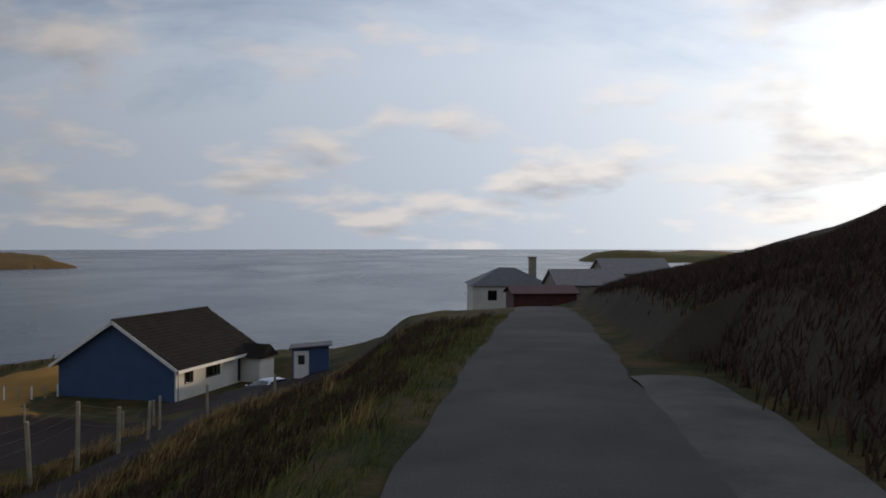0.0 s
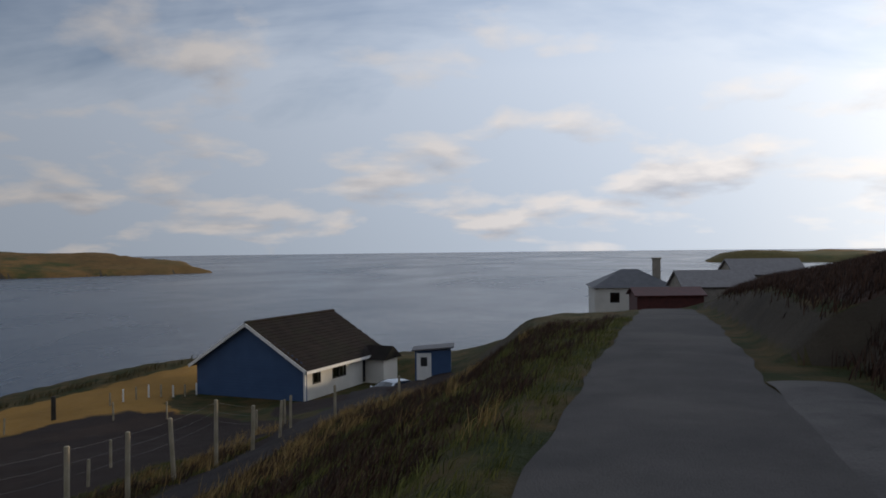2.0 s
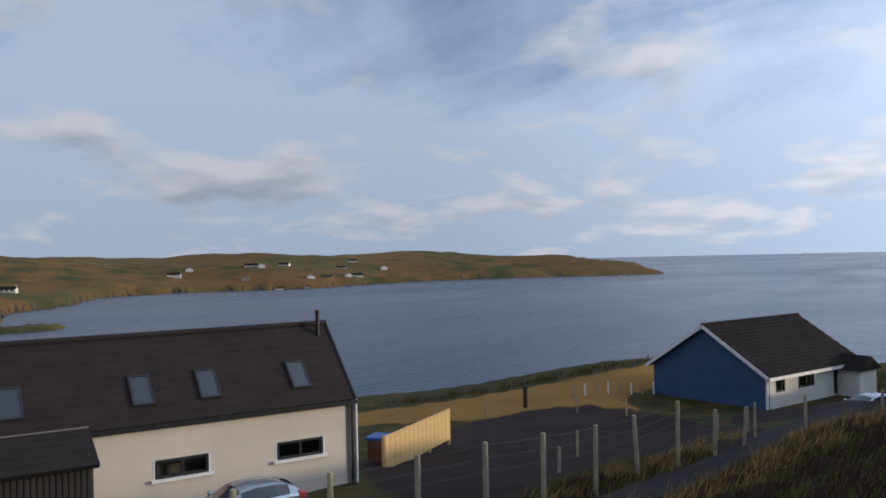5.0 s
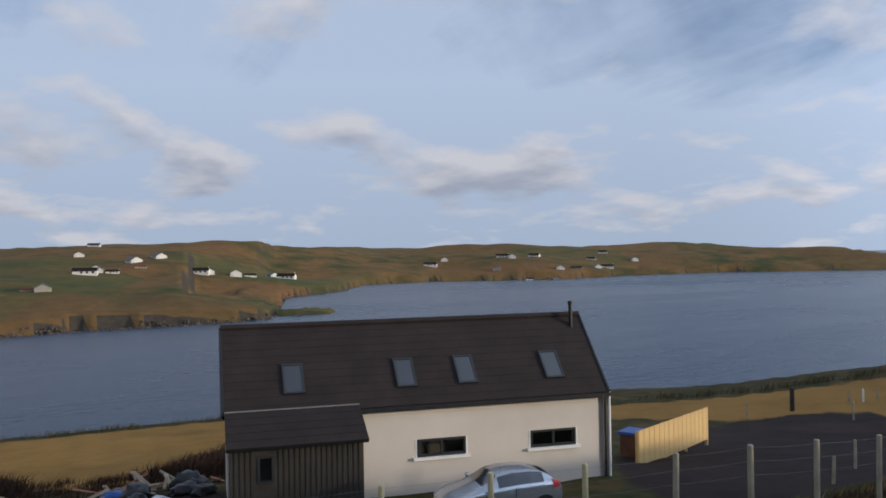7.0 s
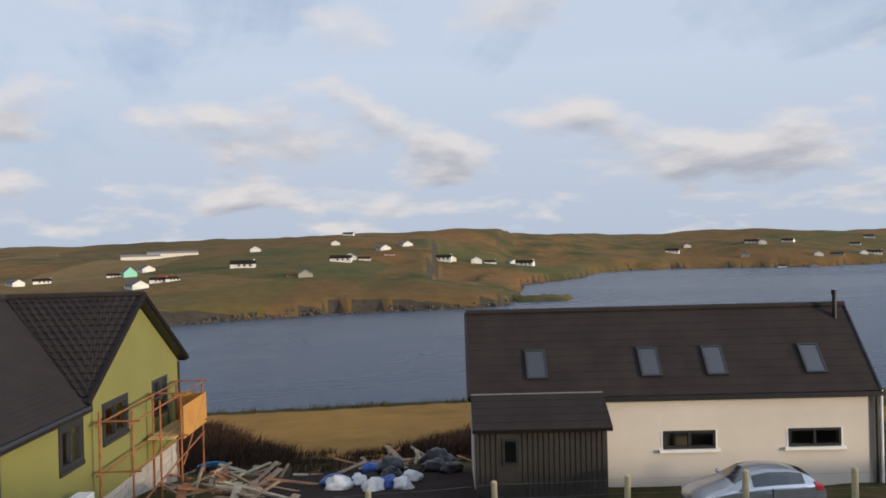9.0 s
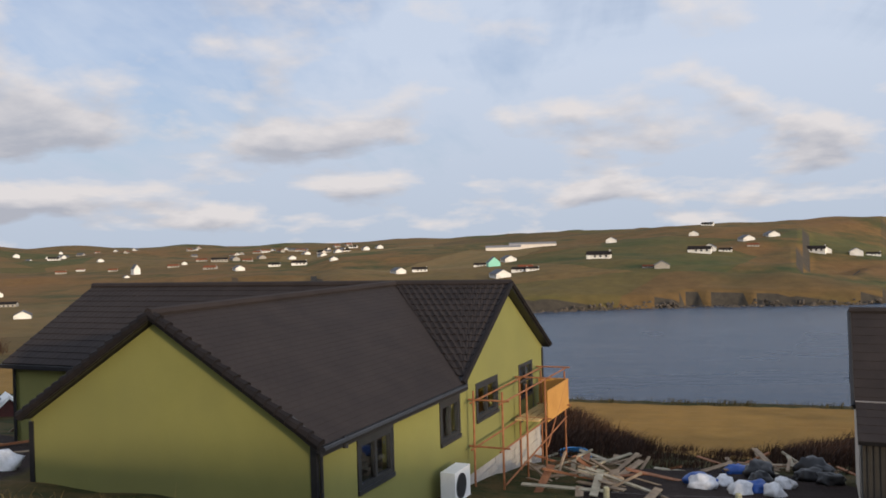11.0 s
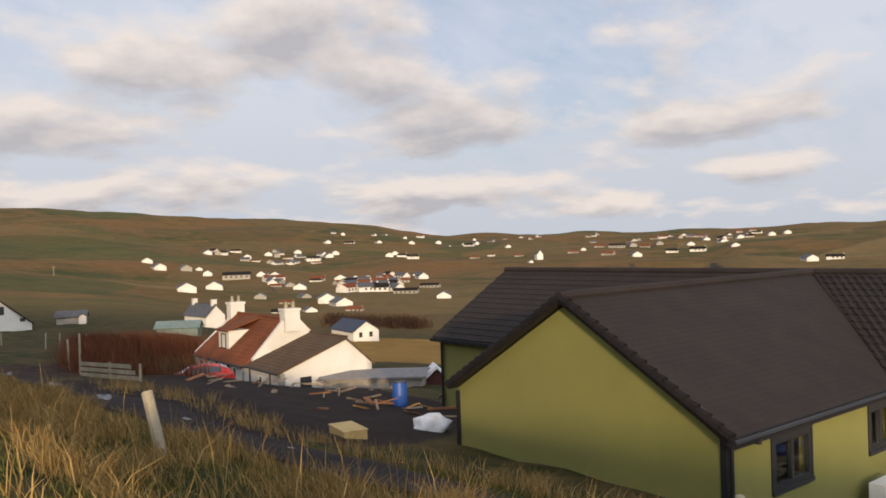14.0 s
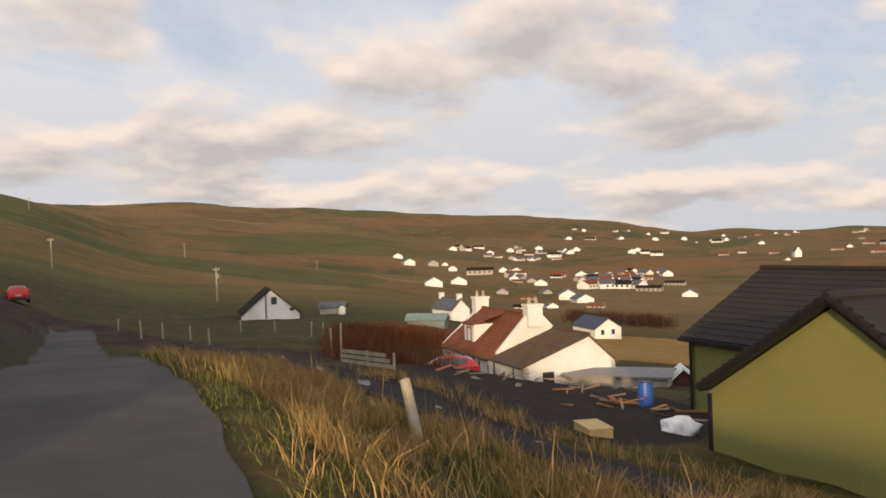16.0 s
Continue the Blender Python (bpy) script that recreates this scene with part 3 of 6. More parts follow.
def tube(bm, a, b, r, n=8, r2=None):
    a, b = Vector(a), Vector(b)
    q = (b - a).to_track_quat("Z", "Y")
    lo, hi = [], []
    for i in range(n):
        d = q @ Vector((math.cos(2 * math.pi * i / n), math.sin(2 * math.pi * i / n), 0))
        lo.append(bm.verts.new(a + d * r))
        hi.append(bm.verts.new(b + d * (r if r2 is None else r2)))
    bm.faces.new(lo[::-1])
    bm.faces.new(hi)
    for i in range(n):
        bm.faces.new((lo[i], lo[(i + 1) % n], hi[(i + 1) % n], hi[i]))
    return bm


def wall_with_holes(bm, x0, x1, z0, z1, y0, y1, holes, swap=False):
    """A wall with real openings (x0, x1, z0, z1 each)."""
    xs = sorted({x0, x1, *[v for q in holes for v in q[:2]]})
    zs = sorted({z0, z1, *[v for q in holes for v in q[2:]]})

    def solid(i, j):
        if not (0 <= i < len(xs) - 1 and 0 <= j < len(zs) - 1):
            return False
        cx, cz = (xs[i] + xs[i + 1]) / 2, (zs[j] + zs[j + 1]) / 2
        return not any(q[0] < cx < q[1] and q[2] < cz < q[3] for q in holes)

    def face(*c):
        bm.faces.new([bm.verts.new((b, a, d) if swap else (a, b, d)) for a, b, d in c])

    for i in range(len(xs) - 1):
        for j in range(len(zs) - 1):
            if not solid(i, j):
                continue
            a, b, c, d = xs[i], xs[i + 1], zs[j], zs[j + 1]
            for y in (y0, y1):
                face((a, y, c), (b, y, c), (b, y, d), (a, y, d))
            if not solid(i - 1, j):
                face((a, y0, c), (a, y1, c), (a, y1, d), (a, y0, d))
            if not solid(i + 1, j):
                face((b, y0, c), (b, y1, c), (b, y1, d), (b, y0, d))
            if not solid(i, j - 1):
                face((a, y0, c), (b, y0, c), (b, y1, c), (a, y1, c))
            if not solid(i, j + 1):
                face((a, y0, d), (b, y0, d), (b, y1, d), (a, y1, d))
    bmesh.ops.remove_doubles(bm, verts=bm.verts, dist=0.0005)
    return bm


def window(parent, x0, x1, z0, z1, y, out, frame_mat, swap=False, split=2, sill=None, width=0.07):
    """A framed window in an opening whose outer face is at y; out is +1 or -1."""
    def bx(bm, a, b, c, d, e, f):
        return box(bm, c, d, a, b, e, f) if swap else box(bm, a, b, c, d, e, f)

    bm = bmesh.new()
    ya, yb = sorted((y - 0.09 * out, y + 0.02 * out))
    w = width
    bx(bm, x0, x1, ya, yb, z0, z0 + w), bx(bm, x0, x1, ya, yb, z1 - w, z1)
    bx(bm, x0, x0 + w, ya, yb, z0 + w, z1 - w), bx(bm, x1 - w, x1, ya, yb, z0 + w, z1 - w)
    for i in range(1, split):
        c = x0 + (x1 - x0) * i / split
        bx(bm, c - w * 0.5, c + w * 0.5, ya + 0.005, yb - 0.005, z0 + w, z1 - w)
    win = part("window", bm, frame_mat, parent)
    for i in range(split):
        a, b = x0 + (x1 - x0) * i / split, x0 + (x1 - x0) * (i + 1) / split
        gm = bmesh.new()
        bx(gm, a + 0.02, b - 0.02, y - 0.055 * out, y - 0.045 * out, z0 + 0.02, z1 - 0.02)
        part("pane", gm, M_GLASS, win).visible_shadow = False
    if sill:
        sm = bmesh.new()
        ys = sorted((y - 0.02 * out, y + 0.10 * out))
        bx(sm, x0 - 0.12, x1 + 0.12, ys[0], ys[1], z0 - 0.09, z0 - 0.005)
        part("sill", sm, sill, win, "pale window sill")
    return win


def tile_rows(parent, mat, origin, along_dir, up_dir, slope_len, left, right, gauge=0.32, tile=0.30, roll=0.022, name="tile_course", nose=0.035, shifted=True):
    """Overlapping courses of rolled tiles on a slope. left(t), right(t): the ends of a course at t metres up the slope."""
    o, u, v = Vector(origin), Vector(along_dir), Vector(up_dir)
    n = u.cross(v).normalized()
    if n.z < 0:
        n = -n
    rows = max(1, int(slope_len / gauge))
    g = slope_len / rows
    for i in range(rows):
        t0, t1 = i * g, min((i + 1) * g + 0.05, slope_len)
        pts, faces = [], []
        a0, b0, a1, b1 = left(t0), right(t0), left(t1), right(t1)
        if b0 - a0 < 0.05:
            continue
        k = max(2, int((b0 - a0) / (tile / 4)))
        shift = 0.5 * tile * (i % 2) * shifted
        for q in range(k + 1):
            f = q / k
            s0, s1 = a0 + (b0 - a0) * f, a1 + (b1 - a1) * f
            w0 = roll * (0.5 + 0.5 * math.cos(2 * math.pi * (s0 + shift) / tile)) ** 2
            w1 = roll * (0.5 + 0.5 * math.cos(2 * math.pi * (s1 + shift) / tile)) ** 2
            pts += [o + u * s0 + v * t0 + n * (nose + w0), o + u * s1 + v * t1 + n * (0.006 + w1), o + u * s0 + v * t0 + n * 0.005]
            if q:
                c, d = 3 * (q - 1), 3 * q
                faces += [(c, d, d + 1, c + 1), (c + 2, d + 2, d, c)]
        me = bpy.data.meshes.new(name)
        me.from_pydata(pts, [], faces)
        me.materials.append(mat)
        ob = new(name, me)
        ob.parent = parent


def slab(bm, corners, thick):
    """A sloping sheet from its four upper corners."""
    c = [Vector(p) for p in corners]
    n = (c[1] - c[0]).cross(c[-1] - c[0]).normalized()
    if n.z < 0:
        n = -n
    hi = [bm.verts.new(p) for p in c]
    lo = [bm.verts.new(p - n * thick) for p in c]
    k = len(c)
    bm.faces.new(hi)
    bm.faces.new(lo[::-1])
    for i in range(k):
        bm.faces.new((hi[i], lo[i], lo[(i + 1) % k], hi[(i + 1) % k]))
    return bm


def frame_at(o, x_dir, z):
    """A level frame at a plan point, with its x axis along a plan direction."""
    a = math.degrees(math.atan2(x_dir[1], x_dir[0]))
    return pose(o[0], o[1], z, 0, 0, a)


# ---------------------------------------------------------------- the lime green house
def green_house():
    U = (-0.952, 0.306)
    zb = -5.6                                   # foot of the walls, in the ground
    T = thing("house", frame_at((-16.26, -4.24), U, zb), "new lime-green rendered house with brown tiled roof, still being built", "house")
    E, Rg = 3.625, 5.95                          # eaves and ridge over the foot
    W, U1, U2, V2 = 7.7, 7.26, 15.18, 17.15
    wins = [(1.68, 3.22, 2.05, 3.07), (6.03, 7.25, 2.05, 3.05), (8.62, 10.32, 2.15, 3.12), (12.48, 13.95, 1.98, 3.17)]
    bm = bmesh.new()
    wall_with_holes(bm, 0, U2, 0.72, E - 0.15, 0.0, 0.25, wins)
    part("wall", bm, M_GREEN, T)
    um = (U1 + U2) / 2
    part("gable_wall", prism(bmesh.new(), [(U1, E - 0.15), (U2, E - 0.15), (um, Rg - 0.16)], 0.0, 0.25), M_GREEN, T)
    part("gable_wall", prism(bmesh.new(), [(0.0, 0.4), (W, 0.4), (W, E - 0.15), (W / 2, Rg - 0.16), (0.0, E - 0.15)], 0.0, 0.25, True), M_GREEN, T).location.x = -0.002
    part("wall", boxes((0.25, U1, W - 0.25, W, 0.4, E - .15)), M_GREEN, T)
    part("wall", boxes((U1, U1 + 0.25, W, V2, 0.4, E - .15)), M_GREEN, T)
    part("wall", boxes((U2 - 0.25, U2, 0.25, V2, 0.4, E)), M_GREEN, T)
    part("gable_wall", prism(bmesh.new(), [(U1, 0.4), (U2, 0.4), (U2, E - .15), (um, Rg - 0.16), (U1, E - .15)], V2 - 0.25, V2), M_GREEN, T)
    part("floor", boxes((0.3, U2 - 0.3, 0.3, W - 0.3, 1.2, 1.35)), M_ROOM, T)
    part("inner_wall", boxes((0.3, U2 - 0.3, 3.2, 3.3, 1.35, E)), M_ROOM, T)
    for a in wins:
        window(T, a[0], a[1], a[2], a[3], 0.0, -1, M_FRAME, split=2, width=0.10)
        tm = bmesh.new()
        for q in ((a[0] - .07, a[1] + .07, -0.03, -0.002, a[3], a[3] + .08), (a[0] - .07, a[1] + .07, -0.06, -0.002, a[2] - .1, a[2]),
                  (a[0] - .07, a[0], -0.03, -0.002, a[2], a[3]), (a[1], a[1] + .07, -0.03, -0.002, a[2], a[3])):
            box(tm, *q)
        part("window_surround", tm, M_FRAME, T)
    # roofs
    o, ol, oe = 0.27, 0.10, 0.17                # overhangs: front, landward eave, far gable
    k = (Rg - E) / (W / 2)
    k2 = (Rg - E) / ((U2 - U1) / 2)
    eo, el = E - o * k, E - ol * k
    roof = part("roof", slab(slab(bmesh.new(), [(-o, -o, eo), (U1 + 0.1, -o, eo), (um, W / 2, Rg), (-o, W / 2, Rg)], 0.10),
                             [(-o, W + ol, el), (U1 + 0.1, W + ol, el), (um, W / 2, Rg), (-o, W / 2, Rg)], 0.10), M_TRIM, T)
    e2 = E - o * k2
    main_roof = part("roof", slab(slab(bmesh.new(), [(um, -o, Rg), (um, V2 + o, Rg), (U1 - o, V2 + o, e2), (U1 - o, W + 0.3, e2), (U1 - o, -o, e2)], 0.10),
                                  [(um, -o, Rg), (um, V2 + o, Rg), (U2 + oe, V2 + o, E - oe * k2), (U2 + oe, -o, E - oe * k2)], 0.10), M_TRIM, T)
    up = Vector((0, W / 2 + o, Rg - eo))
    sl = up.length
    up.normalize()
    # near wing: the seaward and landward slopes end in the valleys
    reach = lambda t: U1 - o + (um - U1 + o) * t / sl
    tile_rows(roof, M_ROOF, (0, -o, eo), (1, 0, 0), up, sl, lambda t: -o, reach, gauge=0.16, roll=0.002, nose=0.012)
    up_b = Vector((0, -(W / 2 + ol), Rg - el))
    sb = up_b.length
    tile_rows(roof, M_ROOF, (0, W + ol, el), (1, 0, 0), up_b.normalized(), sb, lambda t: -o, reach, gauge=0.16, roll=0.002, nose=0.012)
    up2 = Vector((um - U1 + o, 0, Rg - e2))
    s2 = up2.length
    up2.normalize()
    tile_rows(main_roof, M_ROOF, (U1 - o, 0, e2), (0, 1, 0), up2, s2, lambda t: -o, lambda t: -o + (W / 2 + o) * t / s2, gauge=0.30, tile=0.24, roll=0.045, shifted=False)
    tile_rows(main_roof, M_ROOF, (U1 - o, 0, e2), (0, 1, 0), up2, s2, lambda t: W + o - (W / 2 + o) * t / s2, lambda t: V2 + o, gauge=0.34, roll=0.010, nose=0.028)
    # ridge caps, verge caps, gutters and fascias
    bm = bmesh.new()
    tube(bm, (-o, W / 2, Rg + 0.02), (um, W / 2, Rg + 0.02), 0.12, 8)
    part("ridge_cap", bm, M_ROOF, roof)
    bm = bmesh.new()
    tube(bm, (um, -o, Rg + 0.02), (um, V2 + o, Rg + 0.02), 0.12, 8)
    part("ridge_cap", bm, M_ROOF, main_roof)
    for sgn, y0, oo, e0 in ((1, -o, o, eo), (-1, W + ol, ol, el)):
        n = 17
        for i in range(n):
            a, b = i / n, (i + 1.08) / n
            p = [Vector((-o + .06, y0 + sgn * (W / 2 + oo) * f, e0 + (Rg - e0) * f)) for f in (a, b)]
            d = (p[1] - p[0]).normalized()
            bm = bmesh.new()
            tube(bm, p[0] + Vector((0, 0, 0.02)), p[1] - Vector((0, 0, 0.01)), 0.13, 8, 0.10)
            part("verge_tile", bm, M_VERGE, roof)
    for x0, z0 in ((U1 - o, e2), (U2 + oe, E - oe * k2)):
        bm = bmesh.new()
        tube(bm, (x0, -o, z0 + 0.02), (um, -o, Rg + 0.02), 0.09, 6)
        part("verge_trim", bm, M_VERGE, main_roof)
    part("fascia", boxes((-o, U1, -o - 0.03, -o, eo - 0.2, eo)), M_TRIM, roof)
    bm = bmesh.new()
    tube(bm, (-o, -o - 0.08, eo - 0.06), (U1 - o, -o - 0.08, eo - 0.06), 0.06, 8)
    part("gutter", bm, M_TRIM, roof)
    part("gutter", boxes((U1 - o - 0.12, U1 - o, W + 0.3, V2 + o, e2 - 0.16, e2 - 0.02)), M_TRIM, main_roof)
    part("soffit", prism(bmesh.new(), [(-o, eo - 0.16), (0.5, eo - 0.16 + 0.88 * k), (0.5, eo + 0.88 * k - 0.03), (-o, eo - 0.03)], -o, 0.0, True), M_TRIM, roof)
    bm = bmesh.new()
    tube(bm, (0.10, -0.07, eo - 0.1), (0.10, -0.07, 1.0), 0.04, 8)
    part("downpipe", bm, M_TRIM, T)
    part("gutter_outlet", tube(bmesh.new(), (0.62, -o - 0.05, eo), (0.62, -o - 0.05, eo - 0.22), 0.06, 8), M_TRIM, T)
    for q in ((-0.03, 0.06, -0.04, 0.10), (-0.03, 0.06, W - 0.10, W + 0.04), (U1 - 0.04, U1 + 0.06, V2 - 0.08, V2 + 0.04), (U2 - 0.08, U2 + 0.04, -0.04, 0.06)):
        part("corner_trim", boxes((*q, 0.4, E - 0.2)), M_TRIM, T)
    # bare blocks below the render
    me = None
    for row in range(6):
        for i in range(34):
            x = 0.02 + i * 0.45 + (0.22 if row % 2 else 0)
            if x > U2 - 0.44:
                continue
            if me is None:
                bm = boxes((0, 0.44, 0.0, 0.2, 0, 0.215))
                me = part("block", bm, M_BLOCK, T).data
                T.children[-1].location = (x, 0.02, row * 0.225 - 0.63)
            else:
                share("block", me, T, Matrix.Translation((x, 0.02 + 0.004 * ((i * 7 + row) % 3), row * 0.225 - 0.63)))
    return T


# ---------------------------------------------------------------- the cream house
def cream_house():
    A = (-0.327, -0.945)
    zb = -6.2
    T = thing("house", frame_at((-19.23, 19.50), A, zb), "cream rendered house with dark tiled roof and skylights", "house")
    E, Rg, L, W = 3.48, 5.64, 11.70, 4.18        # local y runs towards the road, walls at 0 and -W
    wins = [(1.10, 2.62, 1.76, 2.29), (4.71, 6.23, 1.76, 2.29)]
    part("wall", wall_with_holes(bmesh.new(), 0, L, 0.2, E - .16, -0.3, 0.0, wins), M_CREAM, T)
    part("wall", boxes((0, L, -W, -W + 0.3, 0.2, E)), M_CREAM, T)
    for x in (0.0, L - 0.3):
        part("gable_wall", prism(bmesh.new(), [(-W, 0.2), (0, 0.2), (0, E - .16), (-W / 2, Rg - 0.2), (-W, E - .16)], x + 0.002, x + 0.298, True), M_CREAM, T)
    part("floor", boxes((0.3, L - 0.3, -W + 0.3, -0.3, 0.8, 0.9)), M_ROOM, T)
    part("inner_wall", boxes((0.3, L - 0.3, -2.2, -2.1, 0.9, E)), M_ROOM, T)
    for a in wins:
        window(T, a[0], a[1], a[2], a[3], 0.0, 1, M_FRAME, split=2, sill=M_WTRIM)
        for xa in (a[0] - .05, a[1]):
            part("window_surround", boxes((xa, xa + .05, -0.02, 0.012, a[2], a[3])), M_WTRIM, T)
    o = 0.12
    k = (Rg - E) / (W / 2)
    eo = E - o * k
    x0, x1 = -0.02, L + 0.12
    roof = part("roof", slab(slab(bmesh.new(), [(x0, o, eo), (x1, o, eo), (x1, -W / 2, Rg), (x0, -W / 2, Rg)], 0.14),
                             [(x0, -W - o, eo), (x1, -W - o, eo), (x1, -W / 2, Rg), (x0, -W / 2, Rg)], 0.14), M_TRIM, T)
    up = Vector((0, -(W / 2 + o), Rg - eo))
    sl = up.length
    up.normalize()
    tile_rows(roof, M_ROOF, (0, o, eo), (1, 0, 0), up, sl, lambda t: x0, lambda t: x1, gauge=0.28, roll=0.002, nose=0.016)
    bm = bmesh.new()
    tube(bm, (x0, -W / 2, Rg + 0.02), (x1, -W / 2, Rg + 0.02), 0.10, 8)
    part("ridge_cap", bm, M_ROOF, roof)
    for xe in (x0, x1):
        part("verge_trim", tube(bmesh.new(), (xe, o, eo + .01), (xe, -W / 2, Rg + .01), 0.05, 6), M_TRIM, roof)
    part("gutter", boxes((x0, 8.0, o, o + 0.12, eo - 0.14, eo - 0.02)), M_TRIM, roof)
    n = Vector((0, k, 1)).normalized()
    for xc in (9.78, 6.42, 4.50, 1.62):
        # a roof window, 0.62 by 1.06 m, standing a little proud
        base = Vector((xc, o, eo)) + up * 0.62
        m = Matrix((Vector((1, 0, 0)), up, n)).transposed().to_4x4()
        m.translation = base
        bm = bmesh.new()
        for q in ((-.31, .31, 0, .06, .01, .08), (-.31, .31, 1.0, 1.06, .01, .08), (-.31, -.25, .06, 1.0, .01, .08), (.25, .31, .06, 1.0, .01, .08)):
            box(bm, *q, m)
        sk = part("skylight", bm, M_FRAME, roof)
        part("pane", box(bmesh.new(), -.25, .25, .06, 1.0, .04, .06, m), M_SKYGLASS, sk)
    bm = bmesh.new()
    tube(bm, (0.42, -1.75, Rg - 0.6), (0.42, -1.75, Rg + 0.36), 0.065, 12)
    tube(bm, (0.42, -1.75, Rg + 0.36), (0.42, -1.75, Rg + 0.50), 0.085, 12)
    part("flue", bm, M_TRIM, T, "black steel stove flue")
    bm = bmesh.new()
    tube(bm, (0.10, 0.07, eo), (0.10, 0.07, 0.5), 0.045, 8)
    part("downpipe", bm, M_TRIM, T)
    bm = bmesh.new()
    tube(bm, (-0.06, 0.03, eo), (-0.06, 0.03, 0.5), 0.045, 8)
    part("downpipe", bm, M_WTRIM, T, "white plastic downpipe")
    # porch of dark boards under a lean-to roof
    p0, p1, D, pe = 8.08, 11.66, 1.39, 2.78
    hole = [(10.5, 10.95, 1.75, 2.5)]
    part("porch_wall", wall_with_holes(bmesh.new(), p0, p1, 0.3, pe + 0.1, D - 0.15, D, hole), M_DARKWOOD, T, "dark vertical timber boarding")
    for xa in (p0, p1 - 0.15):
        part("porch_wall", boxes((xa, xa + 0.15, 0.01, D - 0.15, 0.3, pe + 0.2)), M_DARKWOOD, T)
    bm = boxes((0, 0.04, D, D + 0.02, 0.3, pe + 0.05))
    first = part("batten", bm, M_DARKWOOD, T)
    for i in range(1, 24):
        x = p0 + 0.1 + i * 0.145
        if not 10.45 < x < 10.95:
            share("batten", first.data, T, Matrix.Translation((x, 0, 0)))
    first.location.x = p0 + 0.1
    window(T, *hole[0], D, 1, M_FRAME, split=1)
    rr = part("porch_roof", slab(bmesh.new(), [(p0 - .12, D + .25, pe), (p1 + .1, D + .25, pe), (p1 + .1, o - .02, eo + .12), (p0 - .12, o - .02, eo + .12)], 0.1), M_TRIM, T)
    u2 = Vector((0, -(D + .25 - o), eo + .12 - pe))
    l2 = u2.length
    tile_rows(rr, M_ROOF, (0, D + .25, pe), (1, 0, 0), u2.normalized(), l2, lambda t: p0 - .12, lambda t: p1 + .1, gauge=0.28, roll=0.003, nose=0.018)
    part("flashing", boxes((p0 - .12, p1 + .1, o - 0.02, o + 0.03, eo + .10, eo + .145)), M_LEAD, rr, "grey lead flashing")
    return T


M_LEAD = material("lead_flashing", (0.16, 0.15, 0.15), (0.22, 0.21, 0.21), 3, 0.6, 0.1, 20)


def skylight_glass():
    m = bpy.data.materials.new("skylight_glass")
    m.use_nodes = True
    b = m.node_tree.nodes["Principled BSDF"]
    b.inputs["Base Color"].default_value = (0.035, 0.04, 0.045, 1)
    b.inputs["Roughness"].default_value = 0.06
    b.inputs["Coat Weight"].default_value = 1.0
    b.inputs["Coat Roughness"].default_value = 0.03
    return m


M_SKYGLASS = skylight_glass()


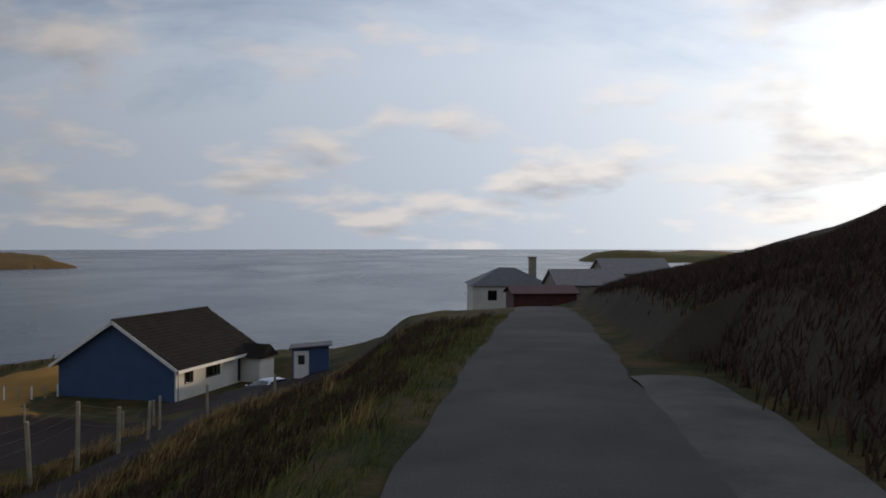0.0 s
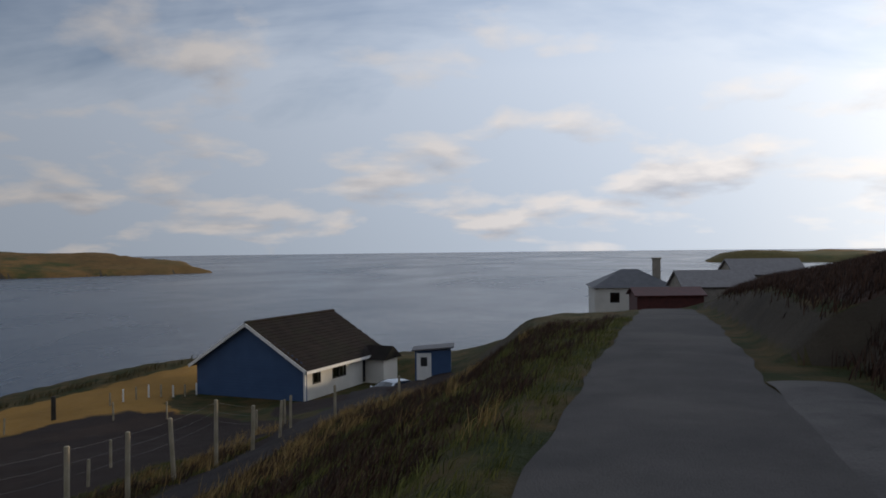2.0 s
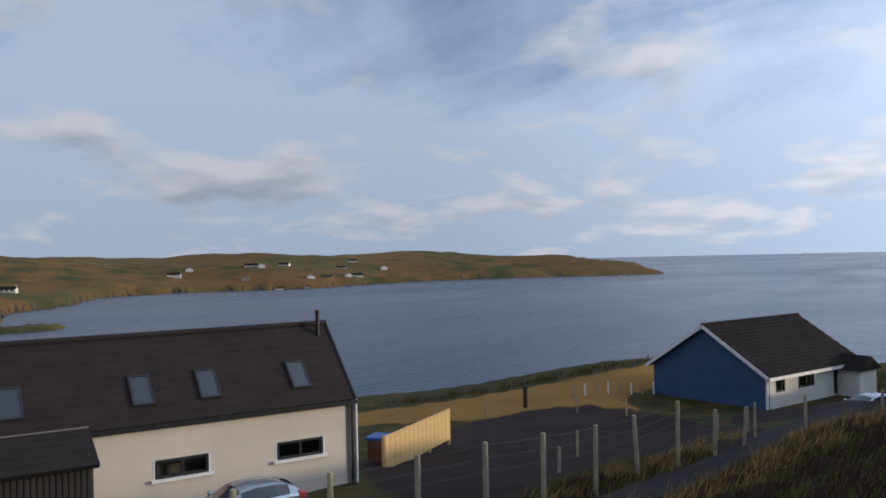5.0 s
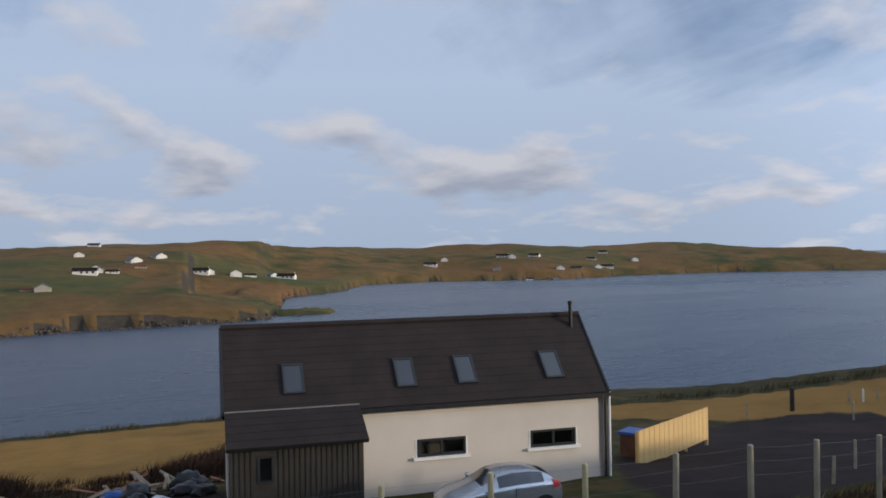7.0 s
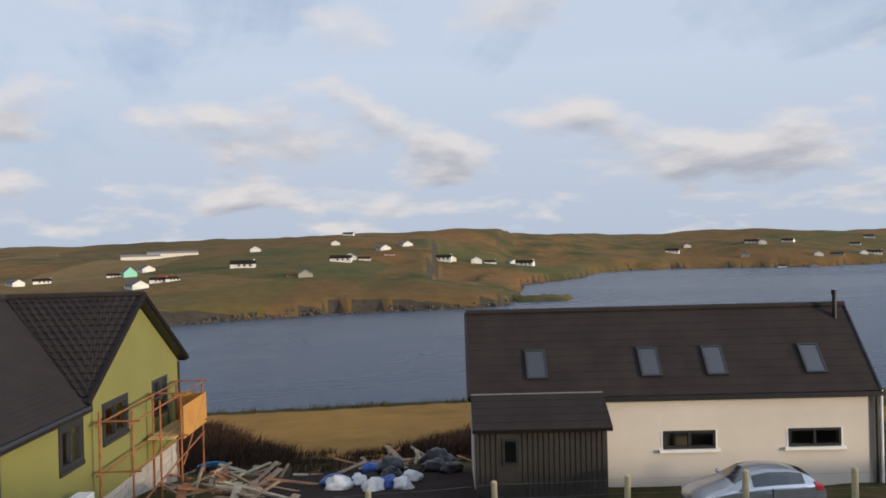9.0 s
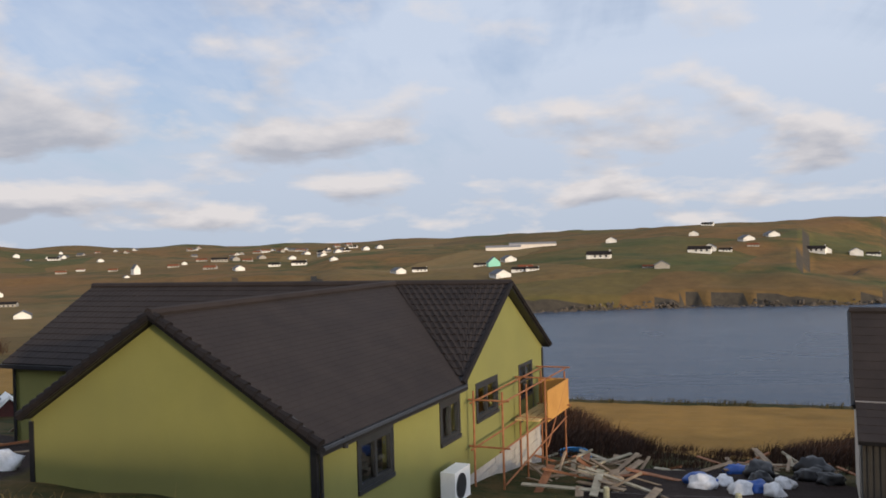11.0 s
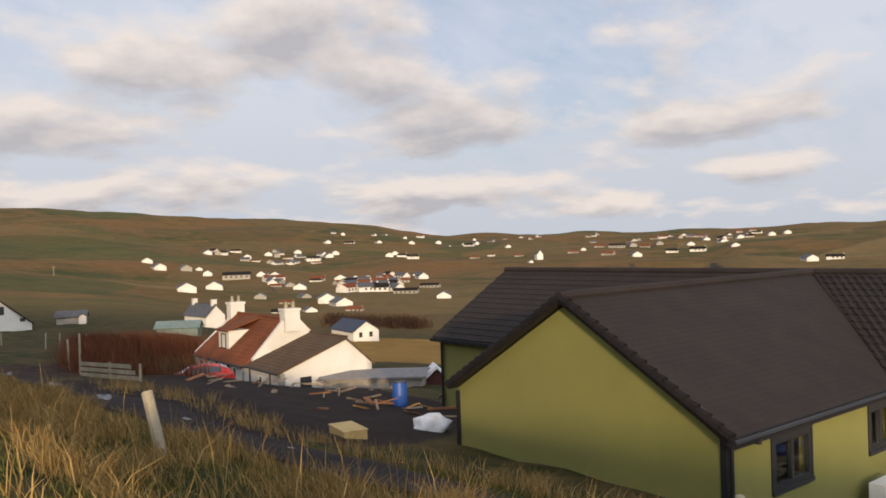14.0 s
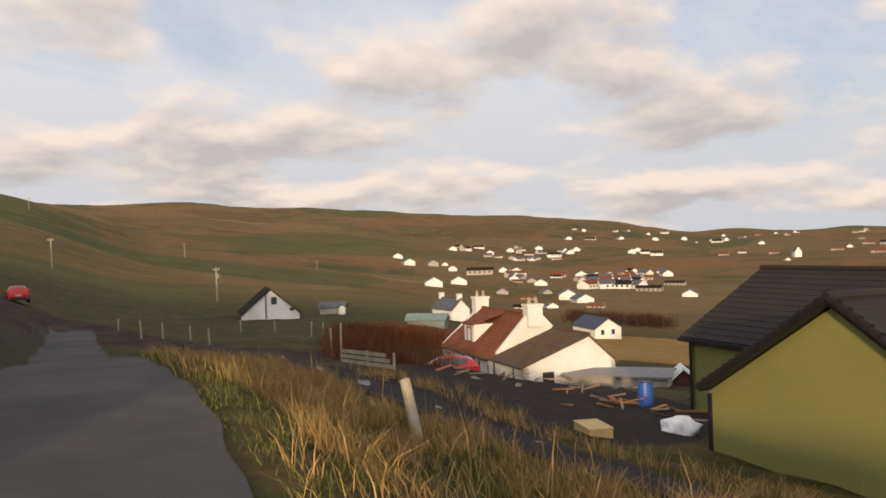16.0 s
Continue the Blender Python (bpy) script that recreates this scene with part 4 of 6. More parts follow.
# ---------------------------------------------------------------- the blue house
def blue_house():
    X = (-0.964, 0.264)
    zb = -8.9
    T = thing("house", frame_at((-16.3, 51.87), X, zb), "blue clad bungalow with white front and old tiled roof", "house")
    W, L, E, Rg = 8.6, 10.4, 3.05, 5.75          # x along the gable, y = long side away from the gable is negative
    # local y: rotate x by +90 degrees points back to the road, so the house runs to -L
    part("gable_wall", prism(bmesh.new(), [(0, 0.2), (W, 0.2), (W, E), (W / 2, Rg - .15), (0, E)], -0.25, 0.0), M_BLUE, T, "blue boarded gable")
    for i in range(26):
        z = 0.35 + i * 0.2
        half = W / 2 if z < E else (W / 2) * (Rg - .15 - z) / (Rg - .15 - E)
        if half > 0.3:
            part("board", boxes((W / 2 - half + .03, W / 2 + half - .03, 0.0, 0.022, z, z + 0.17)), M_BLUE, T)
    wins = [(-1.9, -0.9, 1.75, 2.65), (-5.2, -3.4, 1.75, 2.65), (-8.6, -7.6, 0.9, 2.7)]
    part("wall", wall_with_holes(bmesh.new(), -L, -0.25, 0.2, E, 0.0, 0.25, wins, True), M_WHITE, T, "white rendered front wall")
    for a in wins:
        window(T, *a, 0.0, -1, M_FRAME, swap=True, split=1 if a[1] - a[0] < 1.2 else 2)
    part("wall", boxes((W - 0.25, W, -L, -0.25, 0.2, E)), M_BLUE, T)
    part("gable_wall", prism(bmesh.new(), [(0, 0.2), (W, 0.2), (W, E), (W / 2, Rg - .15), (0, E)], -L, -L + 0.25), M_BLUE, T)
    part("inner_wall", boxes((2.8, 2.9, -L + .3, -.3, 0.3, E)), M_ROOM, T)
    o = 0.4
    k = (Rg - E) / (W / 2)
    eo = E - o * k
    roof = part("roof", slab(slab(bmesh.new(), [(-o, o, eo), (-o, -L - o, eo), (W / 2, -L - o, Rg), (W / 2, o, Rg)], 0.12),
                             [(W + o, o, eo), (W + o, -L - o, eo), (W / 2, -L - o, Rg), (W / 2, o, Rg)], 0.12), M_TRIM, T)
    up = Vector((W / 2 + o, 0, Rg - eo))
    sl = up.length
    up.normalize()
    tile_rows(roof, M_ROOF_OLD, (-o, 0, eo), (0, 1, 0), up, sl, lambda t: -L - o, lambda t: o, roll=0.02)
    up2 = Vector((-(W / 2 + o), 0, Rg - eo)).normalized()
    tile_rows(roof, M_ROOF_OLD, (W + o, 0, eo), (0, 1, 0), up2, sl, lambda t: -L - o, lambda t: o, roll=0.02)
    bm = bmesh.new()
    tube(bm, (W / 2, o, Rg + .02), (W / 2, -L - o, Rg + .02), 0.11, 8)
    part("ridge_cap", bm, M_ROOF_OLD, roof)
    for s, xa in ((1, -o), (-1, W + o)):
        bm = bmesh.new()
        slab(bm, [(xa, o + .02, eo + .02), (W / 2, o + .02, Rg + .02), (W / 2, o + .06, Rg + .02), (xa, o + .06, eo + .02)], 0.20)
        part("barge_board", bm, M_WTRIM, roof, "white barge board")
    part("fascia", boxes((-o - .03, -o, -L - o, o, eo - .2, eo)), M_WTRIM, roof)
    part("corner_board", boxes((-0.03, 0.10, -0.08, 0.035, 0.2, E - .1)), M_WTRIM, T)
    # small gabled porch on the front
    P = part("porch", boxes((-1.5, 0, -L + .2, -L + 2.4, 0.2, 2.5)), M_WHITE, T)
    part("porch_roof", prism(bmesh.new(), [(-L - .1, 2.5), (-L + 2.7, 2.5), (-L + 1.3, 3.4)], -1.75, 0.3, True), M_ROOF_OLD, P)
    return T


green = green_house()
cream_house()
blue_house()


# ---------------------------------------------------------------- houses round about
def red_house():
    T = thing("house", frame_at((-34.05, -32.64), (-0.361, -0.933), -8.1), "cream-white croft house with red tiled roof, dormer and two chimneys", "house")
    W, L, LX = 5.9, 13.3, 4.45                  # LX: where the tall house joins its lower brown-roofed wing
    E, R1, R2, A1, A2 = 2.9, 4.42, 5.30, 4.21, 2.91
    holes = [(6.2, 6.9, 1.5, 2.5), (8.0, 8.5, 0.9, 2.6), (10.0, 10.8, 1.5, 2.5), (12.0, 12.6, 1.5, 2.5), (4.9, 5.4, 1.3, 2.4), (2.4, 3.0, 1.3, 2.4)]
    part("wall", wall_with_holes(bmesh.new(), 0, L, -.3, E - .12, -0.3, 0, holes), M_WHITE, T)
    for a in holes:
        window(T, *a, 0.0, 1, M_WTRIM if a[2] > 1 else M_FRAME, split=1)
    part("wall", boxes((0, L, -W, -W + .3, -.3, E - .12)), M_WHITE, T)
    gable = [(-W, -.3), (0, -.3), (0, E - .1), (-A1, R1 - .05), (-W, E - .1)]
    part("gable_wall", prism(bmesh.new(), gable, 0.0, 0.3, True), M_WHITE, T)
    part("gable_window", boxes((-0.03, 0.02, -1.9, -1.2, 1.75, 2.45)), M_FRAME, T)
    part("gable_wall", prism(bmesh.new(), [(-W, -.3), (0, -.3), (0, E), (-A2, R2 + .08), (-W, E)], L - .3, L + .02, True), M_WHITE, T)
    part("parapet", prism(bmesh.new(), [(-W, E - .1), (-.35, E - .1), (-.35, E + .25), (-A2 + .42, R2 + .10), (-A2 - .5, R2 + .10), (-A1, R1 + .15), (-W, E + .05)], LX, LX + .24, True), M_WHITE, T, "white raking gable above the lower roof")
    part("inner_wall", boxes((.3, L - .3, -2.6, -2.5, .3, E)), M_ROOM, T)
    o = 0.2
    for x0, x1, R, A, mt in ((-.1, LX, R1, A1, M_ROOF_BROWN), (LX + .24, L - .25, R2, A2, M_ROOF_RED)):
        eo = E - o * (R - E) / A
        eb = E - o * (R - E) / (W - A)
        roof = part("roof", slab(slab(bmesh.new(), [(x0, o, eo), (x1, o, eo), (x1, -A, R), (x0, -A, R)], .1),
                                 [(x0, -W - o, eb), (x1, -W - o, eb), (x1, -A, R), (x0, -A, R)], .1), mt, T)
        up = Vector((0, -(A + o), R - eo))
        sl = up.length
        tile_rows(roof, mt, (0, o, eo), (1, 0, 0), up.normalized(), sl, lambda t: x0, lambda t: x1, gauge=0.30, roll=0.012, nose=0.02)
        part("ridge_cap", tube(bmesh.new(), (x0, -A, R + .03), (x1, -A, R + .03), .09, 6), mt, roof)
        part("gutter", tube(bmesh.new(), (x0, o + .05, eo - .05), (x1, o + .05, eo - .05), .06, 6), M_TRIM, roof)
    for x, top in ((LX + .12, .55), (L - .2, .62)):
        ch = part("chimney", boxes((x - .38, x + .38, -A2 - .5, -A2 + .5, R2 - .7, R2 + top), (x - .44, x + .44, -A2 - .56, -A2 + .56, R2 + top, R2 + top + .14)), M_WHITE, T, "white rendered chimney stack")
        for dy in (-.24, .24):
            part("chimney_pot", tube(bmesh.new(), (x, -A2 + dy, R2 + top + .14), (x, -A2 + dy, R2 + top + .55), .12, 8, .09), M_POST, ch)
    for x in (1.2, 4.0, 7.3, 9.2):
        part("downpipe", tube(bmesh.new(), (x, .07, E - .2), (x, .07, .2), .045, 6), M_TRIM, T)
    # box dormer with a shallow roof of its own
    d0, d1, dy, dz = 8.6, 10.3, -.55, E + 1.62
    D = part("dormer", boxes((d0, d1, -2.5, dy, E + .1, dz)), M_WHITE, T)
    part("dormer_roof", slab(bmesh.new(), [(d0 - .12, dy + .22, dz + .04), (d1 + .12, dy + .22, dz + .04), (d1 + .12, -A2, R2 + .03), (d0 - .12, -A2, R2 + .03)], .09), M_ROOF_RED, D)
    window(D, d0 + .45, d0 + 1.25, E + .45, dz - .2, dy + .02, 1, M_FRAME, split=1)
    return T


def gable_house(name, m, W, L, E, R, wall, roof_m, label, category="house", chimney=0, wins=(), base=-1.0, group=""):
    """A plain gabled building: x along the ridge, gable faces at both ends."""
    T = thing(name, m, label, category, group)
    bm = bmesh.new()
    prism(bm, [(-W / 2, base), (W / 2, base), (W / 2, E), (0, R - .08), (-W / 2, E)], -L / 2, L / 2, True)
    part("wall", bm, wall, T)
    o = .25
    k = (R - E) / (W / 2)
    bm = bmesh.new()
    for s in (-1, 1):
        slab(bm, [(-L / 2 - o, s * (W / 2 + o), E - o * k + .06), (L / 2 + o, s * (W / 2 + o), E - o * k + .06), (L / 2 + o, 0, R + .06), (-L / 2 - o, 0, R + .06)], .12)
    part("roof", bm, roof_m, T)
    for i in range(chimney):
        x = (-L / 2 + .35) if i == 0 else (L / 2 - .35)
        part("chimney", boxes((x - .25, x + .25, -.32, .32, R - .5, R + .55), (x - .3, x + .3, -.37, .37, R + .55, R + .63)), wall, T)
    for face, a, z0, w, hh in wins:
        # face: 0/1 long sides, 2/3 gables
        q = {0: (a, a + w, -W / 2 - .03, -W / 2 + .02), 1: (a, a + w, W / 2 - .02, W / 2 + .03), 2: (-L / 2 - .03, -L / 2 + .02, a, a + w), 3: (L / 2 - .02, L / 2 + .03, a, a + w)}[face]
        wm = part("window", boxes((*q, z0, z0 + hh)), M_FRAME, T)
    return T


def facing(x, y, turn=0.0):
    """Direction of a ridge that shows its gable to the road at turn 0."""
    a = math.atan2(y, x) + radians(turn)
    return (math.cos(a), math.sin(a))


def put(x, y, turn, lift=0.0):
    return frame_at((x, y), facing(x, y, turn), h(x, y) + lift)


red_house()
p = bearing(150.9, 113)
cottage = gable_house("house", put(p.x, p.y, 4, -.1), 7.2, 9, 0.9, 3.95, M_WHITE, M_ROOF_OLD, "white cottage with its gable to the road on the moor", wins=((2, -.75, 2.0, .7, .95), (2, -2.9, 1.1, .55, .4), (3, -.5, 1, .8, 1)))
part("flue", tube(bmesh.new(), (-4.56, .62, .2), (-4.56, .62, 3.4), .10, 8), M_LEAD, cottage, "grey outside flue pipe")
p = bearing(146.6, 118)
gable_house("shed", put(p.x, p.y, 82), 2.2, 3.4, 1.0, 1.65, M_STONE, M_SLATE, "low grey shed on the moor", "shed")
p = bearing(146.0, 117)
gable_house("shed", put(p.x, p.y, 0), 0.9, 1.2, 1.1, 1.4, M_WHITE, M_SLATE, "tiny white hut at the shed's end", "shed")
p = bearing(128.75, 121)
gable_house("house", put(p.x, p.y, 26, .1), 4.0, 7.2, 1.55, 2.85, M_WHITE, M_BLUE_SLATE, "white cottage with dark blue slate roof below the croft", wins=((2, -1.0, .6, .5, .7), (2, .6, .6, .5, .7)))
p = bearing(138.6, 118)
gable_house("house", put(p.x, p.y, 28), 2.8, 6, 1.6, 3.0, M_WHITE, M_SLATE, "small white house with two chimneys", chimney=2, wins=((0, -2, 1, .8, .9),))
p = bearing(140.2, 92)
gable_house("greenhouse", put(p.x, p.y, 76), 1.8, 4.2, .8, 1.35, M_GLASSC, M_GLASSC, "pale green sheeted greenhouse beside the house", "greenhouse")
p = bearing(127.4, 49)
gable_house("garage", frame_at((p.x, p.y), facing(p.x, p.y, 82), -7.4), 3.0, 5.6, 1.55, 1.72, M_STONE, M_LEAD, "low grey garage with a flat sheet roof", "garage")
p = bearing(124.75, 50)
gable_house("store_box", frame_at((p.x, p.y), facing(p.x, p.y, 10), h(p.x, p.y)), .7, .8, .75, .8, M_WTRIM, M_WTRIM, "small white box beside the garage", "box")
p = bearing(123.35, 51)
gable_house("garden_shed", put(p.x, p.y, 6, 0), 1.1, 1.4, .6, 1.1, M_RUST, M_WTRIM, "small red shed with white roof edges", "shed")


def end_house():
    T = thing("house", frame_at((7.6, 96.0), (1, 0.05), -6.4), "white bungalow with hipped dark roof at the road's end", "house")
    E, R, w, d = 3.6, 5.4, 4.2, 4.2
    holes = [(-2.6, -1.6, 1.9, 3.0), (0.6, 1.8, 1.9, 3.0)]
    part("wall", wall_with_holes(bmesh.new(), -w, w, 0, E, -d, -d + .3, holes), M_WHITE, T)
    for a in holes:
        window(T, *a, -d, -1, M_FRAME)
    for q in ((-w, -w + .3, -d + .3, d), (w - .3, w, -d + .3, d), (-w + .3, w - .3, d - .3, d)):
        part("wall", boxes((*q, 0, E)), M_WHITE, T)
    part("inner_wall", boxes((-w + .3, w - .3, -1, -.9, 0, E)), M_ROOM, T)
    bm = bmesh.new()
    o = .35
    e = [bm.verts.new(q) for q in ((-w - o, -d - o, E - .1), (w + o, -d - o, E - .1), (w + o, d + o, E - .1), (-w - o, d + o, E - .1))]
    t = [bm.verts.new((-.9, 0, R)), bm.verts.new((.9, 0, R))]
    for f in ((e[0], e[1], t[1], t[0]), (e[1], e[2], t[1]), (e[2], e[3], t[0], t[1]), (e[3], e[0], t[0]), (e[3], e[2], e[1], e[0])):
        bm.faces.new(f)
    part("roof", bm, M_SLATE, T)
    part("chimney", boxes((2.6, 3.4, -.4, .4, R - 1.6, R + 1.1), (2.5, 3.5, -.5, .5, R + 1.1, R + 1.25)), M_STONE, T)
    gable_house("outbuilding", frame_at((9.6, 80), (1, 0.1), -4.9), 4, 6, 2.0, 2.6, M_RUST, M_RUST, "dark red tin outbuilding by the road's end", "outbuilding")
    for x, y, s in ((14.5, 84, 3.6), (20, 88, 3.0)):
        gable_house("byre", frame_at((x, y), (1, 0.15), h(x, y) - .4), 5, 7, 1.8, 3.2, M_STONE, M_LEAD, "grey stone byre with a pale roof", "outbuilding")


end_house()


def garden_hut():
    x, y = -8.0, 52.0
    T = thing("garden_hut", frame_at((x, y), (1, 0.12), h(x, y) - 0.1), "small blue hut with a white door panel", "hut")
    part("wall", boxes((-1.1, 1.1, -.9, .9, 0, 1.9)), M_BLUE, T)
    part("door", boxes((-1.0, -.1, -.95, -.9, .1, 1.75)), M_WTRIM, T, "white hut door")
    part("door_window", boxes((-.75, -.35, -.97, -.95, .95, 1.5)), M_FRAME, T)
    part("roof", slab(bmesh.new(), [(-1.3, -1.1, 1.95), (1.3, -1.1, 2.15), (1.3, 1.1, 2.15), (-1.3, 1.1, 1.95)], .08), M_SLATE, T)


garden_hut()


# ---------------------------------------------------------------- villages and far farms
HAMLETS = {}  # name: bearing, distance, breadth, kind (0-3 white, 4-7 cream, 8-11 stone; odd: long side to the road)
HAMLETS["village_a"] = ((139.73, 388, 8.7, 0), (137.94, 416, 8.5, 0), (141.42, 652, 13.3, 0), (142.07, 700, 8.6, 0), (139.76, 660, 9, 8), (138.91, 666, 5.4, 0), (138.33, 624, 6.8, 0), (136.48, 606, 28.8, 11), (133.96, 626, 7.7, 0), (131.29, 561, 8.4, 1), (129.58, 577, 8.7, 0), (132.34, 457, 7.5, 0), (133.03, 491, 6, 8), (133.99, 485, 7.3, 9), (134.98, 367, 5.5, 8), (133.26, 330, 5.8, 9), (131.74, 266, 4, 0), (132.09, 375, 4.6, 8), (128.64, 594, 5.7, 0), (127.78, 603, 5, 0), (126.77, 609, 6.8, 0), (128.03, 425, 16.1, 21),)
HAMLETS["village_b"] = ((125.49, 531, 11.1, 9), (125.15, 398, 12.5, 11), (123.5, 455, 11.5, 11), (122.56, 353, 6.5, 0), (130.58, 335, 7.8, 0), (129.64, 322, 7.1, 0), (128.71, 267, 4.8, 9), (133.66, 249, 3.7, 1),)
HAMLETS["upper_rows_a"] = ((138.37, 930, 10.1, 0), (137.4, 939, 14, 1), (136.5, 986, 13.4, 1), (135.74, 930, 8.8, 0), (135.21, 906, 9.9, 3), (134.38, 981, 10.7, 0), (134.24, 909, 9.9, 3), (133.65, 989, 12.1, 7), (133.08, 949, 11.6, 3), (132.49, 1011, 11, 0), (132.2, 957, 10.5, 7), (131.36, 921, 17.6, 1), (130.4, 952, 11.8, 0), (129.98, 978, 10.7, 0), (126.24, 940, 10.5, 0), (125.91, 996, 9.7, 0), (125.36, 946, 11.9, 1), (124.63, 847, 13.1, 1), (130.45, 1217, 16.7, 0), (128.94, 1207, 19.9, 1), (126.99, 1224, 8.5, 0), (124.67, 1251, 12.3, 0),)
HAMLETS["upper_rows_b"] = ((122.86, 1328, 15, 0),)
HAMLETS["ridge_hamlet"] = ((116.59, 735, 4.5, 0), (112.97, 922, 6.3, 0), (113.67, 891, 12.1, 9), (111.35, 824, 13.4, 9), (109.53, 785, 11.7, 0), (111.91, 1028, 13.9, 9), (110.75, 1012, 20.6, 11), (109.78, 1027, 12.5, 8), (108.93, 1022, 12.5, 9), (108.03, 1057, 12.9, 8), (107.19, 823, 12.3, 1), (106.02, 1040, 11.3, 0), (105.53, 823, 15.7, 1), (105.05, 1136, 10.8, 0), (103.98, 1047, 11.4, 0), (103.22, 790, 7.6, 0), (102.94, 1094, 13.5, 0), (101.87, 1190, 13.1, 1), (101.04, 1130, 10.9, 0), (100.1, 1160, 12.8, 0),)
HAMLETS["crossing"] = ((98.85, 530, 7.4, 0), (97.37, 538, 10.5, 1), (119.25, 973, 9.3, 3), (117.34, 907, 9.9, 9), (120.39, 950, 11.8, 9), (120.75, 1225, 33.7, 1), (118.09, 1096, 7.5, 0),)
HAMLETS["far_shore_a"] = ((78.08, 901, 12.7, 1), (78.96, 734, 8.3, 0), (84.29, 729, 9.6, 0), (85.14, 538, 17.9, 1), (81.92, 466, 6.7, 9), (81.05, 463, 8.6, 8), (90.51, 487, 9.9, 1), (89.65, 484, 8.3, 1), (78, 607, 11.1, 0), (78.62, 588, 16.6, 1), (77.02, 603, 9.3, 1), (75.73, 668, 10.2, 0), (75.33, 629, 8.8, 9), (74.2, 701, 12.6, 0), (71.68, 665, 16.4, 1), (71.11, 671, 8.3, 0), (69.39, 670, 10.1, 0), (68.43, 674, 10.1, 1), (66.96, 719, 7.8, 0), (66.04, 705, 17.2, 1), (64.6, 548, 5.2, 0), (63.51, 611, 7.5, 1),)
HAMLETS["far_shore_b"] = ((55.29, 1008, 15.2, 0), (56.26, 969, 27.8, 1), (51.32, 1014, 16.9, 1), (50.65, 1006, 9.8, 0), (49.14, 1035, 14.5, 1), (47.41, 931, 14.4, 0), (47.64, 866, 11, 8), (46.33, 945, 13.4, 11), (44.28, 1002, 15.8, 1), (44.91, 980, 8.4, 0), (45.33, 1065, 12.2, 1), (44.54, 1166, 13.4, 1), (42.48, 1094, 11.1, 0), (51.71, 924, 8.9, 8), (49.5, 862, 8.4, 1),)
HAMLETS["mint_farm"] = ((91.26, 608, 10.8, 0), (91.87, 467, 10.2, 0), (90.12, 499, 9.5, 9), (93.2, 589, 9.6, 1), (85.15, 537, 18.5, 1),)


def village():
    kinds, rng = [], random.Random(7)
    walls = (M_WHITE, M_CREAM, M_STONE)
    roofs = (M_SLATE, M_ROOF_OLD, M_SLATE, M_ROOF_RED)
    variants = ((6.4, 9.5, 2.2, 4.3, 0), (6, 11, 2.3, 4.2, 1), (6.4, 8, 2.6, 4.8, 1), (7, 14, 2.6, 4.4, 0))
    for wi, wn in ((0, "white"), (1, "cream"), (2, "grey stone")):
        for vi, (W, L, E, R, c) in enumerate(variants):
            rm = (vi + wi) % 4
            lab = f"{wn} {'tall ' if E > 2.5 and L < 9 else ''}village house with {('grey slate', 'brown tiled', 'grey slate', 'red tiled')[rm]} roof"
            x, y = bearing(126 + vi, 420 + 40 * wi)
            wins = tuple((f, -L / 2 + 1.2 + i * 2.6, z, 1.1, 1.1) for f in (0, 1) for i in range(int(L / 2.8)) for z in ((.9,) if E < 4 else (.9, 3.1)))
            kinds.append(gable_house("village_house", put(x, y, 40 + 35 * vi, -0.1), W, L, E, R, walls[wi], roofs[rm], lab, "house", c, wins, base=-2.5, group="village houses"))
    for row in HAMLETS.values():
        for yaw, r, wide, kind in row:
            q = bearing(yaw, r)
            kind, turn = (1, 90) if kind == 21 else (kind, 84 if kind % 2 else 8)
            size = variants[kind % 4][1 if turn > 45 else 0]
            copy_thing(kinds[kind], put(q.x, q.y, turn + rng.uniform(-14, 14), -0.3) @ Matrix.Scale(min(1.35, max(.5, .92 * wide / size)), 4) @ Matrix.Diagonal((1, 1, .82, 1)))
    # scattered smaller houses between and above them
    for y0, y1, r0, r1, n in ((130, 138, 880, 1010, 16), (102, 110, 1080, 1300, 26), (119, 131, 1250, 1450, 12), (128, 135, 480, 620, 10), (124, 127, 560, 640, 5), (112, 119, 1300, 1500, 8)):
        for i in range(n):
            q = bearing(rng.uniform(y0, y1), rng.uniform(r0, r1))
            copy_thing(kinds[rng.choice((0, 0, 3, 4, 8, 9))], put(q.x, q.y, rng.uniform(0, 180), -0.3) @ Matrix.Scale(rng.uniform(.75, 1.1), 4))
    for yaw, r, L, W in ((91.6, 815, 34, 14), (89.6, 830, 46, 14)):
        q = bearing(yaw, r)
        gable_house("factory_hall", put(q.x, q.y, 92, -.3), W, L, 3.6, 5.4, M_CREAM, M_LEAD, "long white industrial hall on the far ridge", "hall", base=-4)
    q = bearing(92.3, 560)
    gable_house("house", put(q.x, q.y, 10, -.2), 8, 9, 3, 6.5, M_MINT, M_SLATE, "mint green gabled house across the inlet", base=-2.5)
    q = bearing(116.0, 794)
    gable_house("house", put(q.x, q.y, 20, -.2), 6, 7, 5, 9, M_WHITE, M_SLATE, "tall white house alone on the slope", base=-2.5)


village()


# ---------------------------------------------------------------- fences and poles
def fence_post(x, y, top, lean=(0, 0), r=0.055, mat=None, label="weathered round wooden fence post"):
    z = h(x, y)
    T = thing("fence_post", pose(x, y, z - 0.3, lean[0], lean[1], (x * 37) % 90), label, "fence post", "fence posts")
    bm = tube(bmesh.new(), (0, 0, 0), (0, 0, top - z + 0.28), r, 10, r * 0.93)
    tube(bm, (0, 0, top - z + 0.28), (0, 0, top - z + 0.30), r * 0.93, 10, r * 0.6)
    part("shaft", bm, mat or M_POST, T)
    return T


